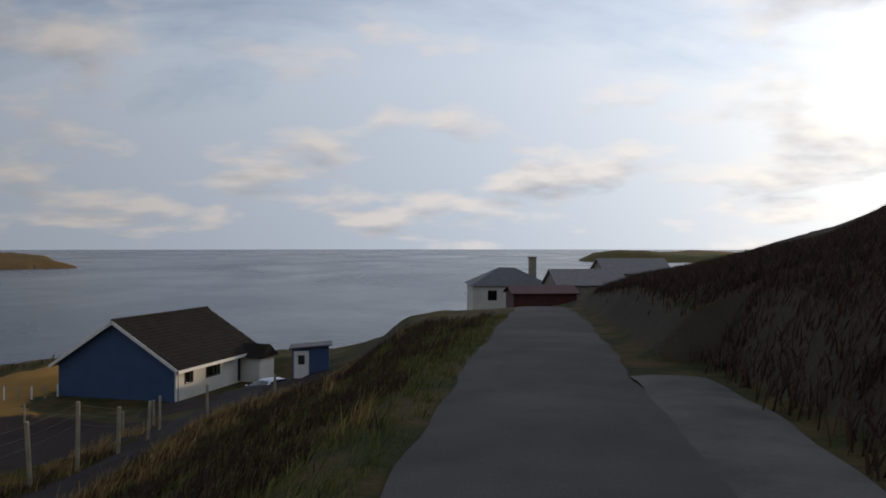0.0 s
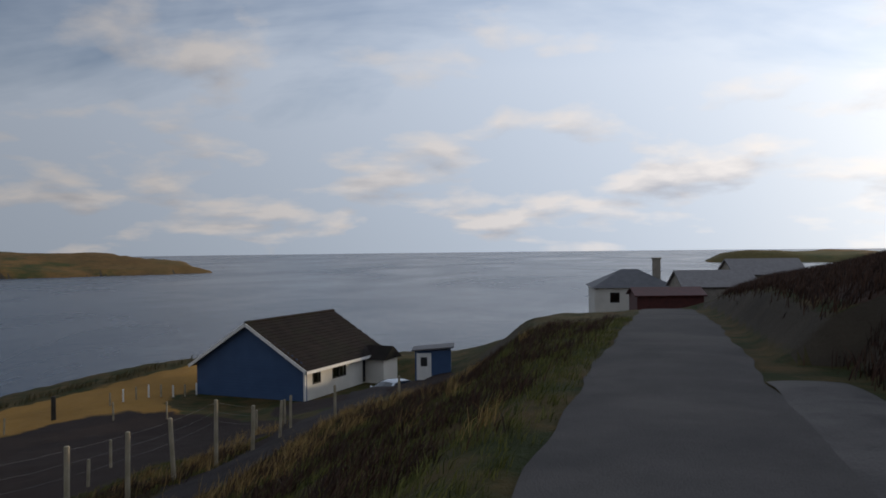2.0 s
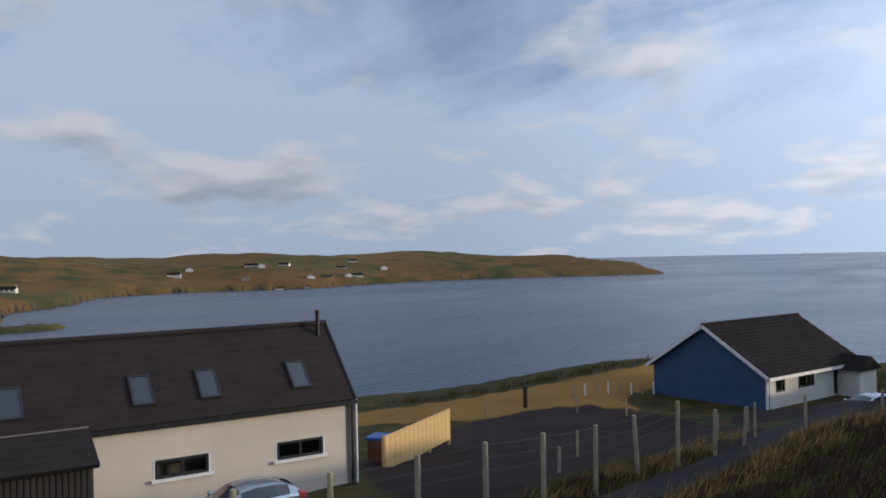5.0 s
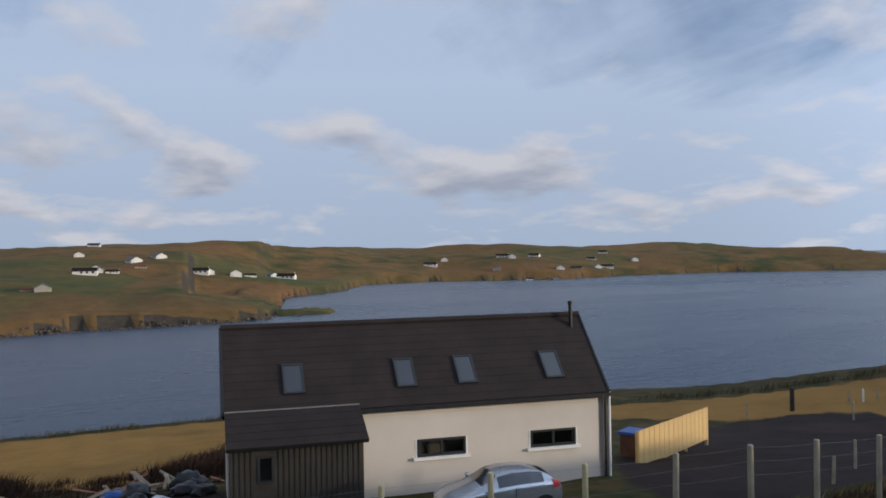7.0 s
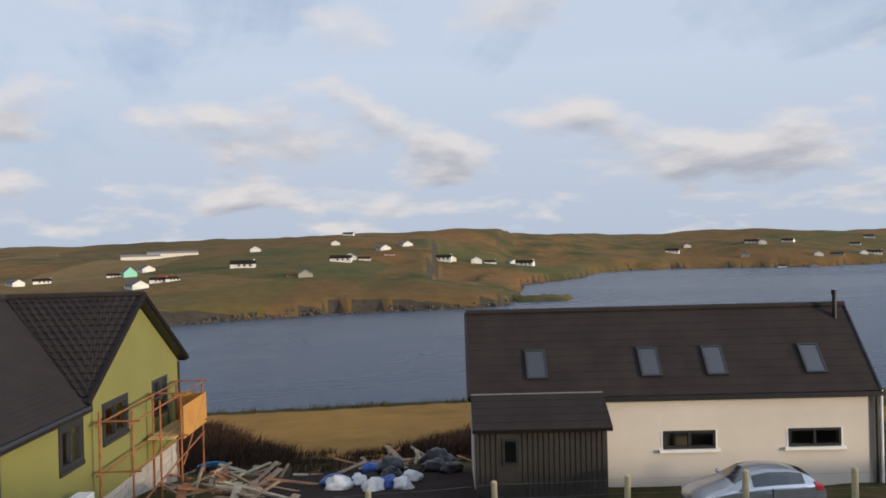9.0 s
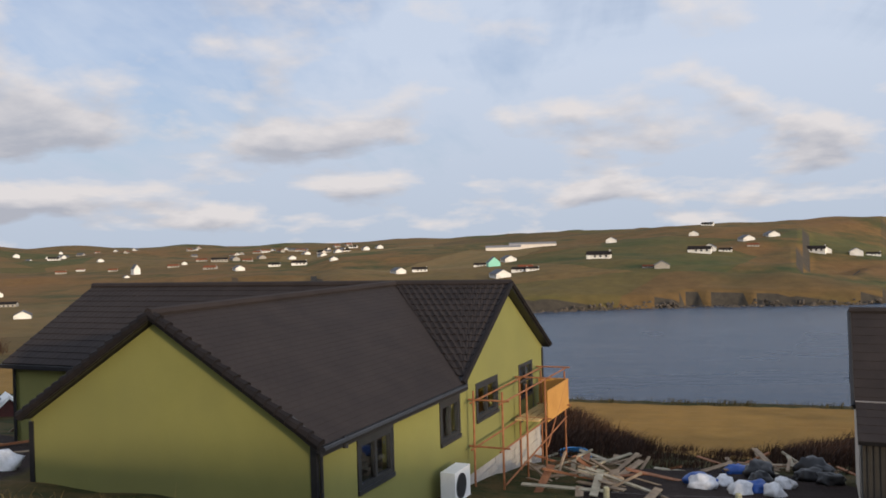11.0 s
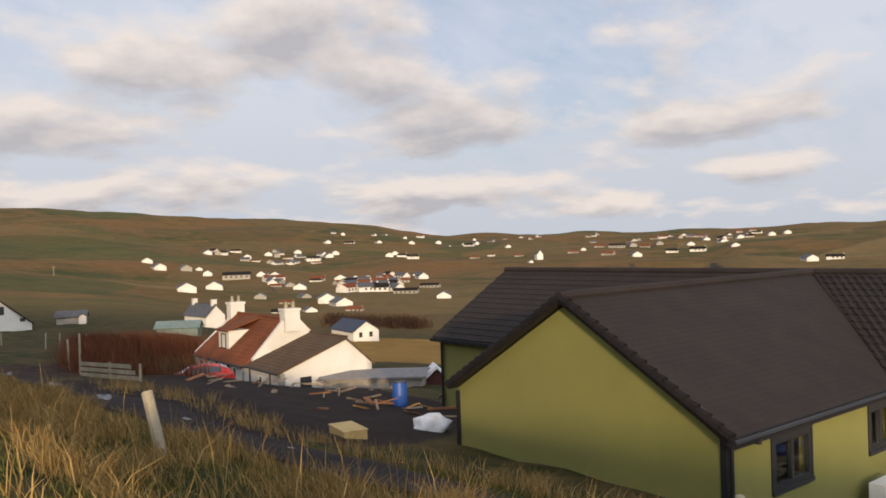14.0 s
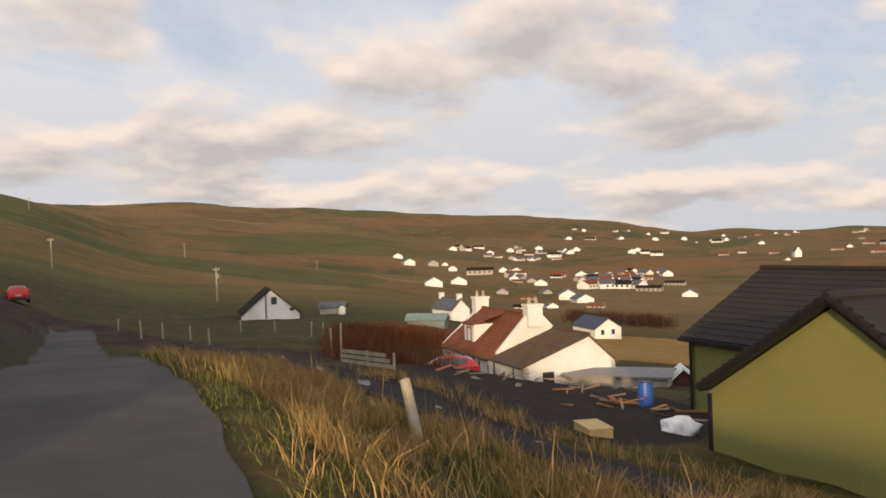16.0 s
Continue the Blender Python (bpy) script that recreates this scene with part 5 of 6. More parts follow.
FENCE = [(-15.9, 1.3, -2.9), (-15.75, 3.6, -2.95), (-15.25, 6.0, -2.9), (-14.2, 8.2, -2.77), (-13.15, 10.1, -2.62), (-12.1, 11.6, -2.5), (-11.1, 13.0, -2.3), (-10.4, 14.4, -2.2), (-10.0, 16.0, -2.29), (-9.98, 18.35, -2.5),
         (-9.92, 20.6, -2.63), (-9.97, 23.3, -2.67), (-9.75, 25.6, -3.25)]
for i, (x, y, z) in enumerate(FENCE):
    fence_post(x, y, z, ((i * 7) % 5 - 2, (i * 3) % 5 - 2), 0.062, M_POSTNEW if i < 6 else M_POST)
for x, y, hh in ((-15.3, 26.9, .95), (-13.6, 22.7, .8), (-21.7, 43.9, 1.0), (-25.1, 44.3, 1.0), (-30.2, 42.0, .9), (-7.6, 27.6, 1.1), (-6.2, 31.6, .9), (-12.0, 31.9, 1.0), (-11.2, 33.0, 1.0), (-9.6, 28.9, 1.2), (-8.9, 25.7, 1.25)):
    fence_post(x, y, h(x, y) + hh, ((x * 13) % 5 - 2, (y * 7) % 5 - 2), 0.05)
fence_post(-29.6, 45.6, h(-29.6, 45.6) + 1.4, (0, 0), 0.14, M_DARKWOOD, "thick dark strainer post at the field corner")
for i in range(9):
    q = Vector((-26.5, 49.0)).lerp(Vector((-22.5, 54.5)), i / 8)
    fence_post(q.x - 1.5, q.y, h(q.x - 1.5, q.y) + 0.8, (0, 0), 0.06, M_WTRIM if i % 2 else M_POST, "pale garden fence post beside the blue house")
for yaw, r, hh in ((158.9, 58, 1.2), (157.6, 60, 1.1), (154.7, 53, 1.1), (152.7, 82, 1.2), (150.5, 80, 1.1), (148.1, 72, 1.3), (147.3, 73, 1.1), (146.7, 47, 1.6), (146.1, 43, 1.9), (145.7, 70, 1.2), (160.3, 62, 1.0), (155.9, 63, 1.0)):
    q = bearing(yaw, r)
    fence_post(q.x, q.y, h(q.x, q.y) + hh, ((yaw * 7) % 7 - 3, (r * 5) % 7 - 3), 0.055)
q = bearing(140.7, 12.6)
fence_post(q.x, q.y, h(q.x, q.y) + 1.0, (8, -14), 0.085, M_POST, "leaning mossy fence post in the verge")
q = bearing(104, 12.6)
fence_post(q.x, q.y, h(q.x, q.y) + 0.75, (2, 1), 0.075, M_POST, "short wooden post in the long grass")


def wire_fence(points, heights, label):
    """Sagging wires from post to post."""
    T = thing("fence_wire", Matrix.Identity(4), label, "wire")
    for hh in heights:
        for (x0, y0, z0), (x1, y1, z1) in zip(points, points[1:]):
            bm = bmesh.new()
            a, b = Vector((x0, y0, z0 - hh)), Vector((x1, y1, z1 - hh))
            mid = (a + b) / 2 - Vector((0, 0, 0.02))
            tube(bm, a, mid, 0.002, 4), tube(bm, mid, b, 0.002, 4)
            part("wire", bm, M_LEAD, T)


wire_fence(FENCE, (0.08, 0.35, 0.62), "thin galvanised wires between the fence posts")


def rail_hurdle():
    a, b = bearing(146.1, 42), bearing(142.6, 36.5)
    T = thing("wooden_hurdle", frame_at(a, (b - a).normalized(), h(a.x, a.y)), "low weathered plank hurdle beside the track", "hurdle")
    n = (b - a).length
    dz = h(b.x, b.y) - h(a.x, a.y)
    for i in range(3):
        bm = boxes((0, n - .4 * i, -.02, .02, 0.04 + .24 * i, 0.21 + .24 * i))
        for v in bm.verts:
            v.co.z += dz * v.co.x / n
        part("plank", bm, M_POST, T)
    for x in (n * .5, n - .1):
        part("stake", boxes((x, x + .09, .02, .10, -.4 + dz * x / n, .74 + dz * x / n)), M_POST, T)


rail_hurdle()


def larch_fence():
    a, b = Vector((-21.2, 23.1)), Vector((-23.7, 30.2))
    T = thing("board_fence", frame_at(a, (b - a).normalized(), 0), "new yellow larch board fence on bare soil", "fence")
    n = (b - a).length
    k = 46
    me = None
    for i in range(k):
        f = i / k
        z1 = -5.0 + (-5.34 + 5.0) * f
        w = n / k
        bm = boxes((0, w - .012, 0, .025, -.40, 0.98))
        if me is None:
            ob = part("board", bm, M_FENCE, T)
            me = ob.data
            ob.location = (0, 0, z1 - .92)
        else:
            bm.free()
            share("board", me, T, Matrix.Translation((i * w, 0.004 * (i % 3), z1 - .92 - .02 * ((i * 7) % 3) * .3)))
    for f in (0.0, .33, .66, 1.0):
        z1 = -5.0 - .34 * f
        part("post", boxes((n * f - .05, n * f + .05, .03, .13, z1 - 1.6, z1 + .05)), M_FENCE, T)
    part("rail", slab(bmesh.new(), [(0, .03, -5.2), (n, .03, -5.54), (n, .08, -5.54), (0, .08, -5.2)], .08), M_FENCE, T)
    x, y = -21.9, 24.6
    S = thing("oil_tank_store", frame_at((x - 0.9, y), (b - a).normalized(), h(x, y)), "small red-brown store with a blue lid behind the fence", "store")
    part("body", boxes((-.45, .45, -.4, .4, 0, .85)), M_CRATE, S)
    part("lid", boxes((-.52, .52, -.47, .47, .85, .95)), M_BLUEPL, S, "blue plastic lid")


larch_fence()


def pole(yaw, r, hh):
    q = bearing(yaw, r)
    T = thing("utility_pole", pose(q.x, q.y, h(q.x, q.y) - .3, 0, 0.6, 0), "wooden utility pole on the hillside", "pole", "utility poles")
    part("shaft", tube(bmesh.new(), (0, 0, 0), (0, 0, hh), .16, 8, .12), M_POST, T)
    part("crossarm", boxes((-.6, .6, -.06, .06, hh - .5, hh - .38)), M_POST, T)
    for s in (-.5, .5):
        part("insulator", tube(bmesh.new(), (s, 0, hh - .38), (s, 0, hh - .2), .05, 6), M_WTRIM, T)
    if r < 170:
        part("transformer", tube(bmesh.new(), (-.35, -.2, hh - 1.9), (-.35, -.2, hh - 1.1), .3, 10), M_LEAD, T)


for a in ((154.2, 150, 6.2), (164.1, 190, 6.4), (156.2, 420, 7), (165.3, 520, 7), (147.6, 480, 7)):
    pole(*a)


# ---------------------------------------------------------------- vehicles
CAR_STATIONS = (  # x, half breadth, sill, belt, roof, half breadth of the roof
    (-2.02, .55, .34, .52, .58, .45), (-1.92, .74, .26, .66, .72, .58), (-1.55, .84, .22, .82, .88, .66), (-1.05, .87, .22, .92, .99, .70), (-.80, .87, .22, .94, 1.10, .66), (-.30, .88, .22, .96, 1.37, .60),
    (.25, .88, .22, .98, 1.46, .59), (.80, .88, .22, 1.00, 1.45, .57), (1.25, .87, .22, 1.02, 1.38, .55), (1.55, .85, .24, 1.03, 1.24, .56), (1.80, .81, .28, 1.00, 1.06, .60), (1.96, .70, .34, .80, .84, .55))


def car_ring(i, t):
    """A point of the car's cross-section at station i; t runs from the sill (0) over the belt (2) to the roof's middle (4)."""
    x, w, sill, belt, roof, rw = CAR_STATIONS[i]
    pts = ((w * .93, sill), (w, (sill + belt) * .52), (w * .96, belt), (rw, roof - .05), (0.0, roof))
    k = min(int(t), 3)
    a, b, f = pts[k], pts[k + 1], t - k
    return (x, a[0] + (b[0] - a[0]) * f, a[1] + (b[1] - a[1]) * f)


def car_patch(i0, i1, t0, t1, sides, lift=.012):
    """A panel that lies just proud of the car's skin."""
    bm = bmesh.new()
    n = 6
    for s in sides:
        grid = []
        for i in range(i0, i1 + 1):
            row = []
            for q in range(n + 1):
                x, y, z = car_ring(i, t0 + (t1 - t0) * q / n)
                row.append(bm.verts.new((x, s * (y + lift * (t0 < 3)), z + lift * (.4 if t0 < 3 else 1))))
            grid.append(row)
        for a, b in zip(grid, grid[1:]):
            for q in range(n):
                bm.faces.new((a[q], a[q + 1], b[q + 1], b[q]))
    return bm


def hatchback(m, paint, label, category="car"):
    T = thing("car", m, label, category)
    bm = bmesh.new()
    rows = []
    steps = [q * .25 for q in range(17)]
    for i in range(len(CAR_STATIONS)):
        half = [car_ring(i, t) for t in steps]
        rows.append([bm.verts.new((x, -y, z)) for x, y, z in half] + [bm.verts.new(p) for p in half[-2::-1]])
    for a, b in zip(rows, rows[1:]):
        for q in range(len(a) - 1):
            bm.faces.new((a[q], a[q + 1], b[q + 1], b[q]))
        bm.faces.new((a[-1], a[0], b[0], b[-1]))
    bm.faces.new(rows[0]), bm.faces.new(rows[-1][::-1])
    for f in range(2):
        bmesh.ops.smooth_vert(bm, verts=bm.verts, factor=0.25, use_axis_x=True, use_axis_y=False, use_axis_z=True)
    part("body", bm, paint, T, smooth_faces=True)
    for s in (-1, 1):
        part("side_window", car_patch(5, 6, 2.15, 2.92, (s,)), M_SKYGLASS, T)
        part("side_window", car_patch(6, 8, 2.15, 2.90, (s,)), M_SKYGLASS, T)
        part("door_line", boxes((.24, .262, min(s * .86, s * .888), max(s * .86, s * .888), .36, .97)), M_TRIM, T)
        part("door_handle", boxes((.05, .22, min(s * .86, s * .90), max(s * .86, s * .90), .82, .86)), paint, T)
        mir = bmesh.new()
        bmesh.ops.create_icosphere(mir, subdivisions=2, radius=1)
        for v in mir.verts:
            v.co = Vector((-.66 + v.co.x * .09, s * .96 + v.co.y * .10, 1.03 + v.co.z * .075))
        part("mirror", mir, paint, T, smooth_faces=True)
        part("tail_light", car_patch(9, 10, 1.55, 2.5, (s,), .02), M_RED, T, "red tail light", True)
        part("headlight", car_patch(1, 2, 1.5, 2.2, (s,), .015), M_WTRIM, T, "clear headlight", True)
        for x in (-1.25, 1.22):
            part("wheel_arch", tube(bmesh.new(), (x, s * .80, .33), (x, s * .893, .33), .37, 24), M_TRIM, T)
            w = part("wheel", tube(bmesh.new(), (x, s * .72, .31), (x, s * .90, .31), .31, 24), M_RUBBER, T)
            part("rim", tube(bmesh.new(), (x, s * .90, .31), (x, s * .912, .31), .21, 16), M_LEAD, w)
    part("windscreen", car_patch(4, 5, 3.12, 4.0, (-1, 1)), M_SKYGLASS, T)
    part("rear_window", car_patch(8, 9, 3.12, 4.0, (-1, 1)), M_SKYGLASS, T)
    part("bumper", boxes((1.88, 2.0, -.6, .6, .34, .5)), M_TRIM, T)
    part("number_plate", boxes((1.97, 1.99, -.26, .26, .6, .72)), M_POSTNEW, T)
    return T


hatchback(frame_at((-17.65, 13.8), (0.27, 0.963), h(-17.65, 13.8) - 0.05) @ Matrix.Diagonal((.82, .86, .86, 1)), M_CAR, "silver hatchback parked in front of the cream house")
hatchback(frame_at((-10.6, 51.0), (0.5, 0.87), h(-10.6, 51.0) + 0.02), M_CAR, "pale silver car parked beside the blue house")
q = bearing(139.2, 45.4)
hatchback(frame_at((q.x, q.y), (-0.78, 0.62), h(q.x, q.y) - 0.05), M_RED, "red car parked by the croft house")
q = bearing(166.0, 80)
hatchback(frame_at((q.x, q.y), (0.2, 0.98), h(q.x, q.y) - .02), M_RED, "red car where the road bends away")


# ---------------------------------------------------------------- building site by the green house
G = Matrix(green.matrix_basis)


def gp(u, v, z):
    return G @ Vector((u, v, z + 5.6))


def scaffold():
    T = thing("scaffold", Matrix.Identity(4), "rusty tube scaffold with a plywood guard at the house wall", "scaffold")
    for u, v in ((7.75, -1.1), (9.9, -1.1), (11.8, -1.1), (14.15, -1.1), (7.75, -.25), (11.8, -.25), (14.15, -.25)):
        p = gp(u, v, -2.45 - .06 * (u - 7.75))
        g = h(p.x, p.y)
        part("standard", tube(bmesh.new(), (p.x, p.y, g - .1), p, .03, 8), M_STEEL, T)
    for z in (-2.75, -4.05):
        for v in (-1.1, -.25):
            part("ledger", tube(bmesh.new(), gp(7.5, v, z), gp(14.4, v, z), .026, 8), M_STEEL, T)
        for u in (7.75, 11.8, 14.15):
            part("transom", tube(bmesh.new(), gp(u, -1.3, z + .05), gp(u, -.1, z + .05), .026, 8), M_STEEL, T)
    part("brace", tube(bmesh.new(), gp(7.75, -1.15, -5.0), gp(14.1, -1.15, -4.4), .026, 8), M_STEEL, T)
    part("brace", tube(bmesh.new(), gp(11.8, -1.15, -4.9), gp(14.1, -1.15, -3.2), .026, 8), M_STEEL, T)
    m = G @ Matrix.Translation((0, 0, 5.6))
    bm = bmesh.new()
    box(bm, 11.85, 14.35, -1.17, -1.14, -4.12, -3.12, m)
    part("guard_panel", bm, M_PLY, T, "orange plywood guard panel")
    bm = bmesh.new()
    box(bm, 14.36, 14.39, -1.17, -.1, -4.12, -3.12, m)
    part("guard_panel", bm, M_PLY, T, "orange plywood guard panel")
    for v in (-1.0, -.72, -.44):
        bm = bmesh.new()
        box(bm, 11.4, 14.4, v, v + .24, -4.03, -3.99, m)
        part("plank", bm, M_FENCE, T)


scaffold()


def heat_pump():
    p = gp(5.75, -.5, 0)
    z = h(p.x, p.y)
    T = thing("heat_pump", frame_at((p.x, p.y), (-0.952, 0.306), max(z - .1, -5.35)), "white heat pump unit against the green wall", "heat pump")
    part("casing", boxes((-.5, .5, -.2, .2, .08, .88)), M_WTRIM, T)
    part("fan_grille", tube(bmesh.new(), (-.12, -.2, .48), (-.12, -.22, .48), .32, 20), M_FRAME, T)
    for x in (-.4, .32):
        part("foot", boxes((x, x + .08, -.2, .2, 0, .08)), M_TRIM, T)


heat_pump()


def timber_pile(cx, cy, n, spread, seed, label, mat=None, size=1.0):
    rng = random.Random(seed)
    z = h(cx, cy)
    T = thing("scrap_pile", pose(cx, cy, z), label, "timber pile")
    for i in range(n):
        L = size * rng.uniform(.7, 2.6)
        w, t = rng.choice(((.15, .03), (.10, .05), (.22, .025), (.07, .07)))
        x, y = rng.gauss(0, spread), rng.gauss(0, spread)
        zz = h(cx + x, cy + y) - z + rng.uniform(.02, .5) * max(.1, 1 - math.hypot(x, y) / (2 * spread))
        m = pose(x, y, zz, rng.uniform(-14, 14), rng.uniform(-20, 20), rng.uniform(0, 180))
        bm = bmesh.new()
        box(bm, -L / 2, L / 2, -w / 2, w / 2, 0, t)
        part("plank", bm, rng.choice((M_SCRAP, M_SCRAP, M_SCRAP, M_STEEL, mat or M_POST)), T).matrix_basis = m


timber_pile(-28.3, 2.3, 34, 1.5, 3, "heap of broken planks and offcuts on the site")
timber_pile(-24.5, 1.6, 22, 1.2, 4, "scattered scrap boards near the house wall")
timber_pile(-30.5, 8.2, 26, 1.0, 5, "pile of split logs and old timber")
timber_pile(-24.0, -17.8, 16, 1.3, 6, "offcuts of wood lying in the dark yard", M_PLY, 0.5)
timber_pile(-29.5, -26.0, 22, 2.6, 8, "line of stacked planks along the yard's edge", M_SCRAP, 0.42)
timber_pile(-27.5, -28.5, 16, 2.2, 9, "rough boards along the yard's edge", M_SCRAP, 0.42)


def lumpy(rx, ry, rz, seed, sub=3, amount=.45):
    bm = bmesh.new()
    bmesh.ops.create_icosphere(bm, subdivisions=sub, radius=1)
    off = Vector((seed * 3.1, seed * 1.7, 0))
    for v in bm.verts:
        d = 1 + amount * noise.noise(v.co * 1.6 + off) + amount * .5 * noise.noise(v.co * 4 + off)
        v.co = Vector((v.co.x * rx * d, v.co.y * ry * d, max(v.co.z, -.35) * rz * d))
    return bm


def sack(x, y, rx, ry, rz, seed, mat, name, label, category):
    T = part(name, lumpy(rx, ry, rz, seed), mat, None, "", True)
    T.matrix_basis = pose(x, y, h(x, y) + rz * .3, 0, 0, seed * 40)
    tagged(T, label, category)


for i, (x, y, r) in enumerate(((-25.3, 4.9, .40), (-24.6, 5.8, .36), (-26.1, 5.7, .32), (-24.2, 6.6, .33), (-25.6, 7.3, .3))):
    sack(x, y, r, r * .8, r * .75, i + 2, M_BAG, "rubble_sack", "white woven rubble sack, half full", "sack")
for i, (x, y, r) in enumerate(((-26.2, 5.0, .45), (-25.0, 6.3, .4), (-29.6, 6.9, .4))):
    sack(x, y, r, r, r * .6, i + 12, M_BLUEPL, "tarpaulin", "crumpled blue tarpaulin on the heap", "tarpaulin")
for i, (x, y, r) in enumerate(((-28.0, 7.2, .5), (-29.6, 9.4, .6), (-27.5, 8.6, .45), (-26.6, 8.9, .4), (-26.0, 6.7, .4))):
    sack(x, y, r, r * .9, r * .7, i + 22, M_TRIM, "bin_bag", "black plastic bag of rubbish", "bag")
sack(-20.3, -13.6, .54, .36, .34, 31, M_BAG, "covered_pallet", "white sheet thrown over a low pallet", "pallet")


def pipe_coil():
    x, y = -33.5, 1.6
    T = thing("pipe_coil", pose(x, y, h(x, y) + .05), "coil of bright blue water pipe", "pipe")
    for k in range(4):
        bm = bmesh.new()
        n, R = 24, .85 - .04 * k
        for i in range(n):
            a, b = 2 * math.pi * i / n, 2 * math.pi * (i + 1) / n
            tube(bm, (R * math.cos(a), R * .8 * math.sin(a), .06 * k), (R * math.cos(b), R * .8 * math.sin(b), .06 * k), .03, 6)
        part("loop", bm, M_PIPE, T)


pipe_coil()


def barrel(x, y):
    T = thing("barrel", pose(x, y, h(x, y)), "blue plastic barrel in the yard", "barrel", "barrels")
    bm = tube(bmesh.new(), (0, 0, 0), (0, 0, .45), .27, 16, .30)
    tube(bm, (0, 0, .45), (0, 0, .92), .30, 16, .26)
    part("drum", bm, M_BLUEPL, T)
    part("lid", tube(bmesh.new(), (0, 0, .92), (0, 0, .95), .24, 16), M_TRIM, T)


for x, y in ((-25.8, -18.6),):
    barrel(x, y)


def crate():
    x, y = -16.6, -13.6
    T = thing("wooden_crate", frame_at((x, y), (-0.5, -0.86), h(x, y) - .05), "low pale plywood box in the grass", "crate")
    for y in (-.3, .27):
        part("side", boxes((-.55, .55, y, y + .03, 0, .26)), M_FENCE, T)
    for x in (-.55, .52):
        part("end", boxes((x, x + .03, -.27, .27, 0, .26)), M_FENCE, T)
    part("lid", boxes((-.57, .57, -.32, .32, .26, .29)), M_FENCE, T)


crate()


# ---------------------------------------------------------------- grass, heath and rocks
def blade_material(name, c1, c2):
    m = bpy.data.materials.new(name)
    m.use_nodes = True
    nt = m.node_tree
    b = nt.nodes["Principled BSDF"]
    g = nt.nodes.new("ShaderNodeNewGeometry")
    nt.links.new(ramp(nt, g.outputs["Random Per Island"], [(0.0, c1), (1.0, c2)]), b.inputs["Base Color"])
    b.inputs["Roughness"].default_value = 0.8
    b.inputs["Specular IOR Level"].default_value = 0.2
    return m


def blades(name, spots, tall, width, lean, mat, label, seed, category="grass"):
    """Many bent blades, each of two tapering pieces."""
    rng = np.random.RandomState(seed)
    n = len(spots)
    x, y = spots[:, 0], spots[:, 1]
    z = height(x, y) - 0.02
    hh = tall * rng.uniform(.45, 1.15, n)
    a = rng.uniform(0, 2 * np.pi, n)
    w = width * rng.uniform(.6, 1.3, n)
    dx, dy = np.cos(a) * w, np.sin(a) * w
    b = rng.normal(0.6, 0.9, n)
    ln = lean * hh * rng.uniform(.2, 1.2, n)
    lx, ly = np.cos(b) * ln, np.sin(b) * ln
    P = np.stack([np.column_stack([x - dx, y - dy, z]), np.column_stack([x + dx, y + dy, z]),
                  np.column_stack([x + dx * .7 + lx * .35, y + dy * .7 + ly * .35, z + hh * .6]), np.column_stack([x - dx * .7 + lx * .35, y - dy * .7 + ly * .35, z + hh * .6]),
                  np.column_stack([x + lx, y + ly, z + hh])], 1).reshape(-1, 3)
    k = np.arange(n) * 5
    quads = np.column_stack([k, k + 1, k + 2, k + 3]).tolist()
    tris = np.column_stack([k + 3, k + 2, k + 4]).tolist()
    me = bpy.data.meshes.new(name)
    me.from_pydata(P.tolist(), [], quads + tris)
    me.materials.append(mat)
    return tagged(new(name, me), label, category, kind="stuff")


def clumps(n, per, spread, area, keep, seed):
    """Plan points in tufts, over a box, where keep(x, y) allows."""
    rng = np.random.RandomState(seed)
    x0, x1, y0, y1 = area
    c = np.column_stack([rng.uniform(x0, x1, n), rng.uniform(y0, y1, n)])
    c = c[keep(c[:, 0], c[:, 1])]
    p = np.repeat(c, per, 0)
    return p + rng.normal(0, spread, p.shape)


def bearing_of(x, y):
    return np.degrees(np.arctan2(-x, y))


TRACK_PTS = np.array([(p.x, p.y) for p in TRACK_LINE])[::3]


def off_track(x, y):
    d = np.full(x.shape, 1e9)
    for p in TRACK_PTS:
        d = np.minimum(d, np.hypot(x - p[0], y - p[1]))
    return d


def verge(x, y):
    o = road_offset(x, y)
    return (o > 1.36) & (off_track(x, y) > 1.5) & (np.hypot(x, y) < 30)


def straw_here(x, y):
    # Bright straw thins out ahead (y over 2), standing in for shade there.
    return verge(x, y) & (wobble(x, y, 2.6, 21) - 1.1 * smooth(2, 8, y) + 0.25 * np.minimum(road_offset(x, y) - 2.8, 1.5) > 0.05)


def fringe(x, y):
    d = off_track(x, y)
    return (d > 1.5) & (d < 3.6) & (np.hypot(x, y) < 34) & (np.hypot(x, y) > 9) & (wobble(x, y, 3.1, 25) > -0.35)


M_STRAW = blade_material("dead_grass_blade", (0.19, 0.118, 0.038), (0.46, 0.31, 0.12))
M_TURF = blade_material("green_grass_blade", (0.040, 0.052, 0.012), (0.17, 0.165, 0.042))
M_HEATH = blade_material("heather_stem", (0.022, 0.014, 0.012), (0.075, 0.038, 0.022))
M_TURFDARK = blade_material("shore_grass", (0.022, 0.024, 0.009), (0.085, 0.066, 0.022))
M_TWIG = blade_material("russet_twig", (0.10, 0.035, 0.02), (0.20, 0.075, 0.035))
blades("green_grass", clumps(18000, 11, .07, (-13, 3, -22, 30), verge, 1), .16, .006, .9, M_TURF, "short green verge grass beside the road", 2)
blades("dead_grass", clumps(7600, 14, .08, (-13, 3, -22, 30), straw_here, 3), .40, .0055, .9, M_STRAW, "tufts of bleached winter grass on the verge", 4)
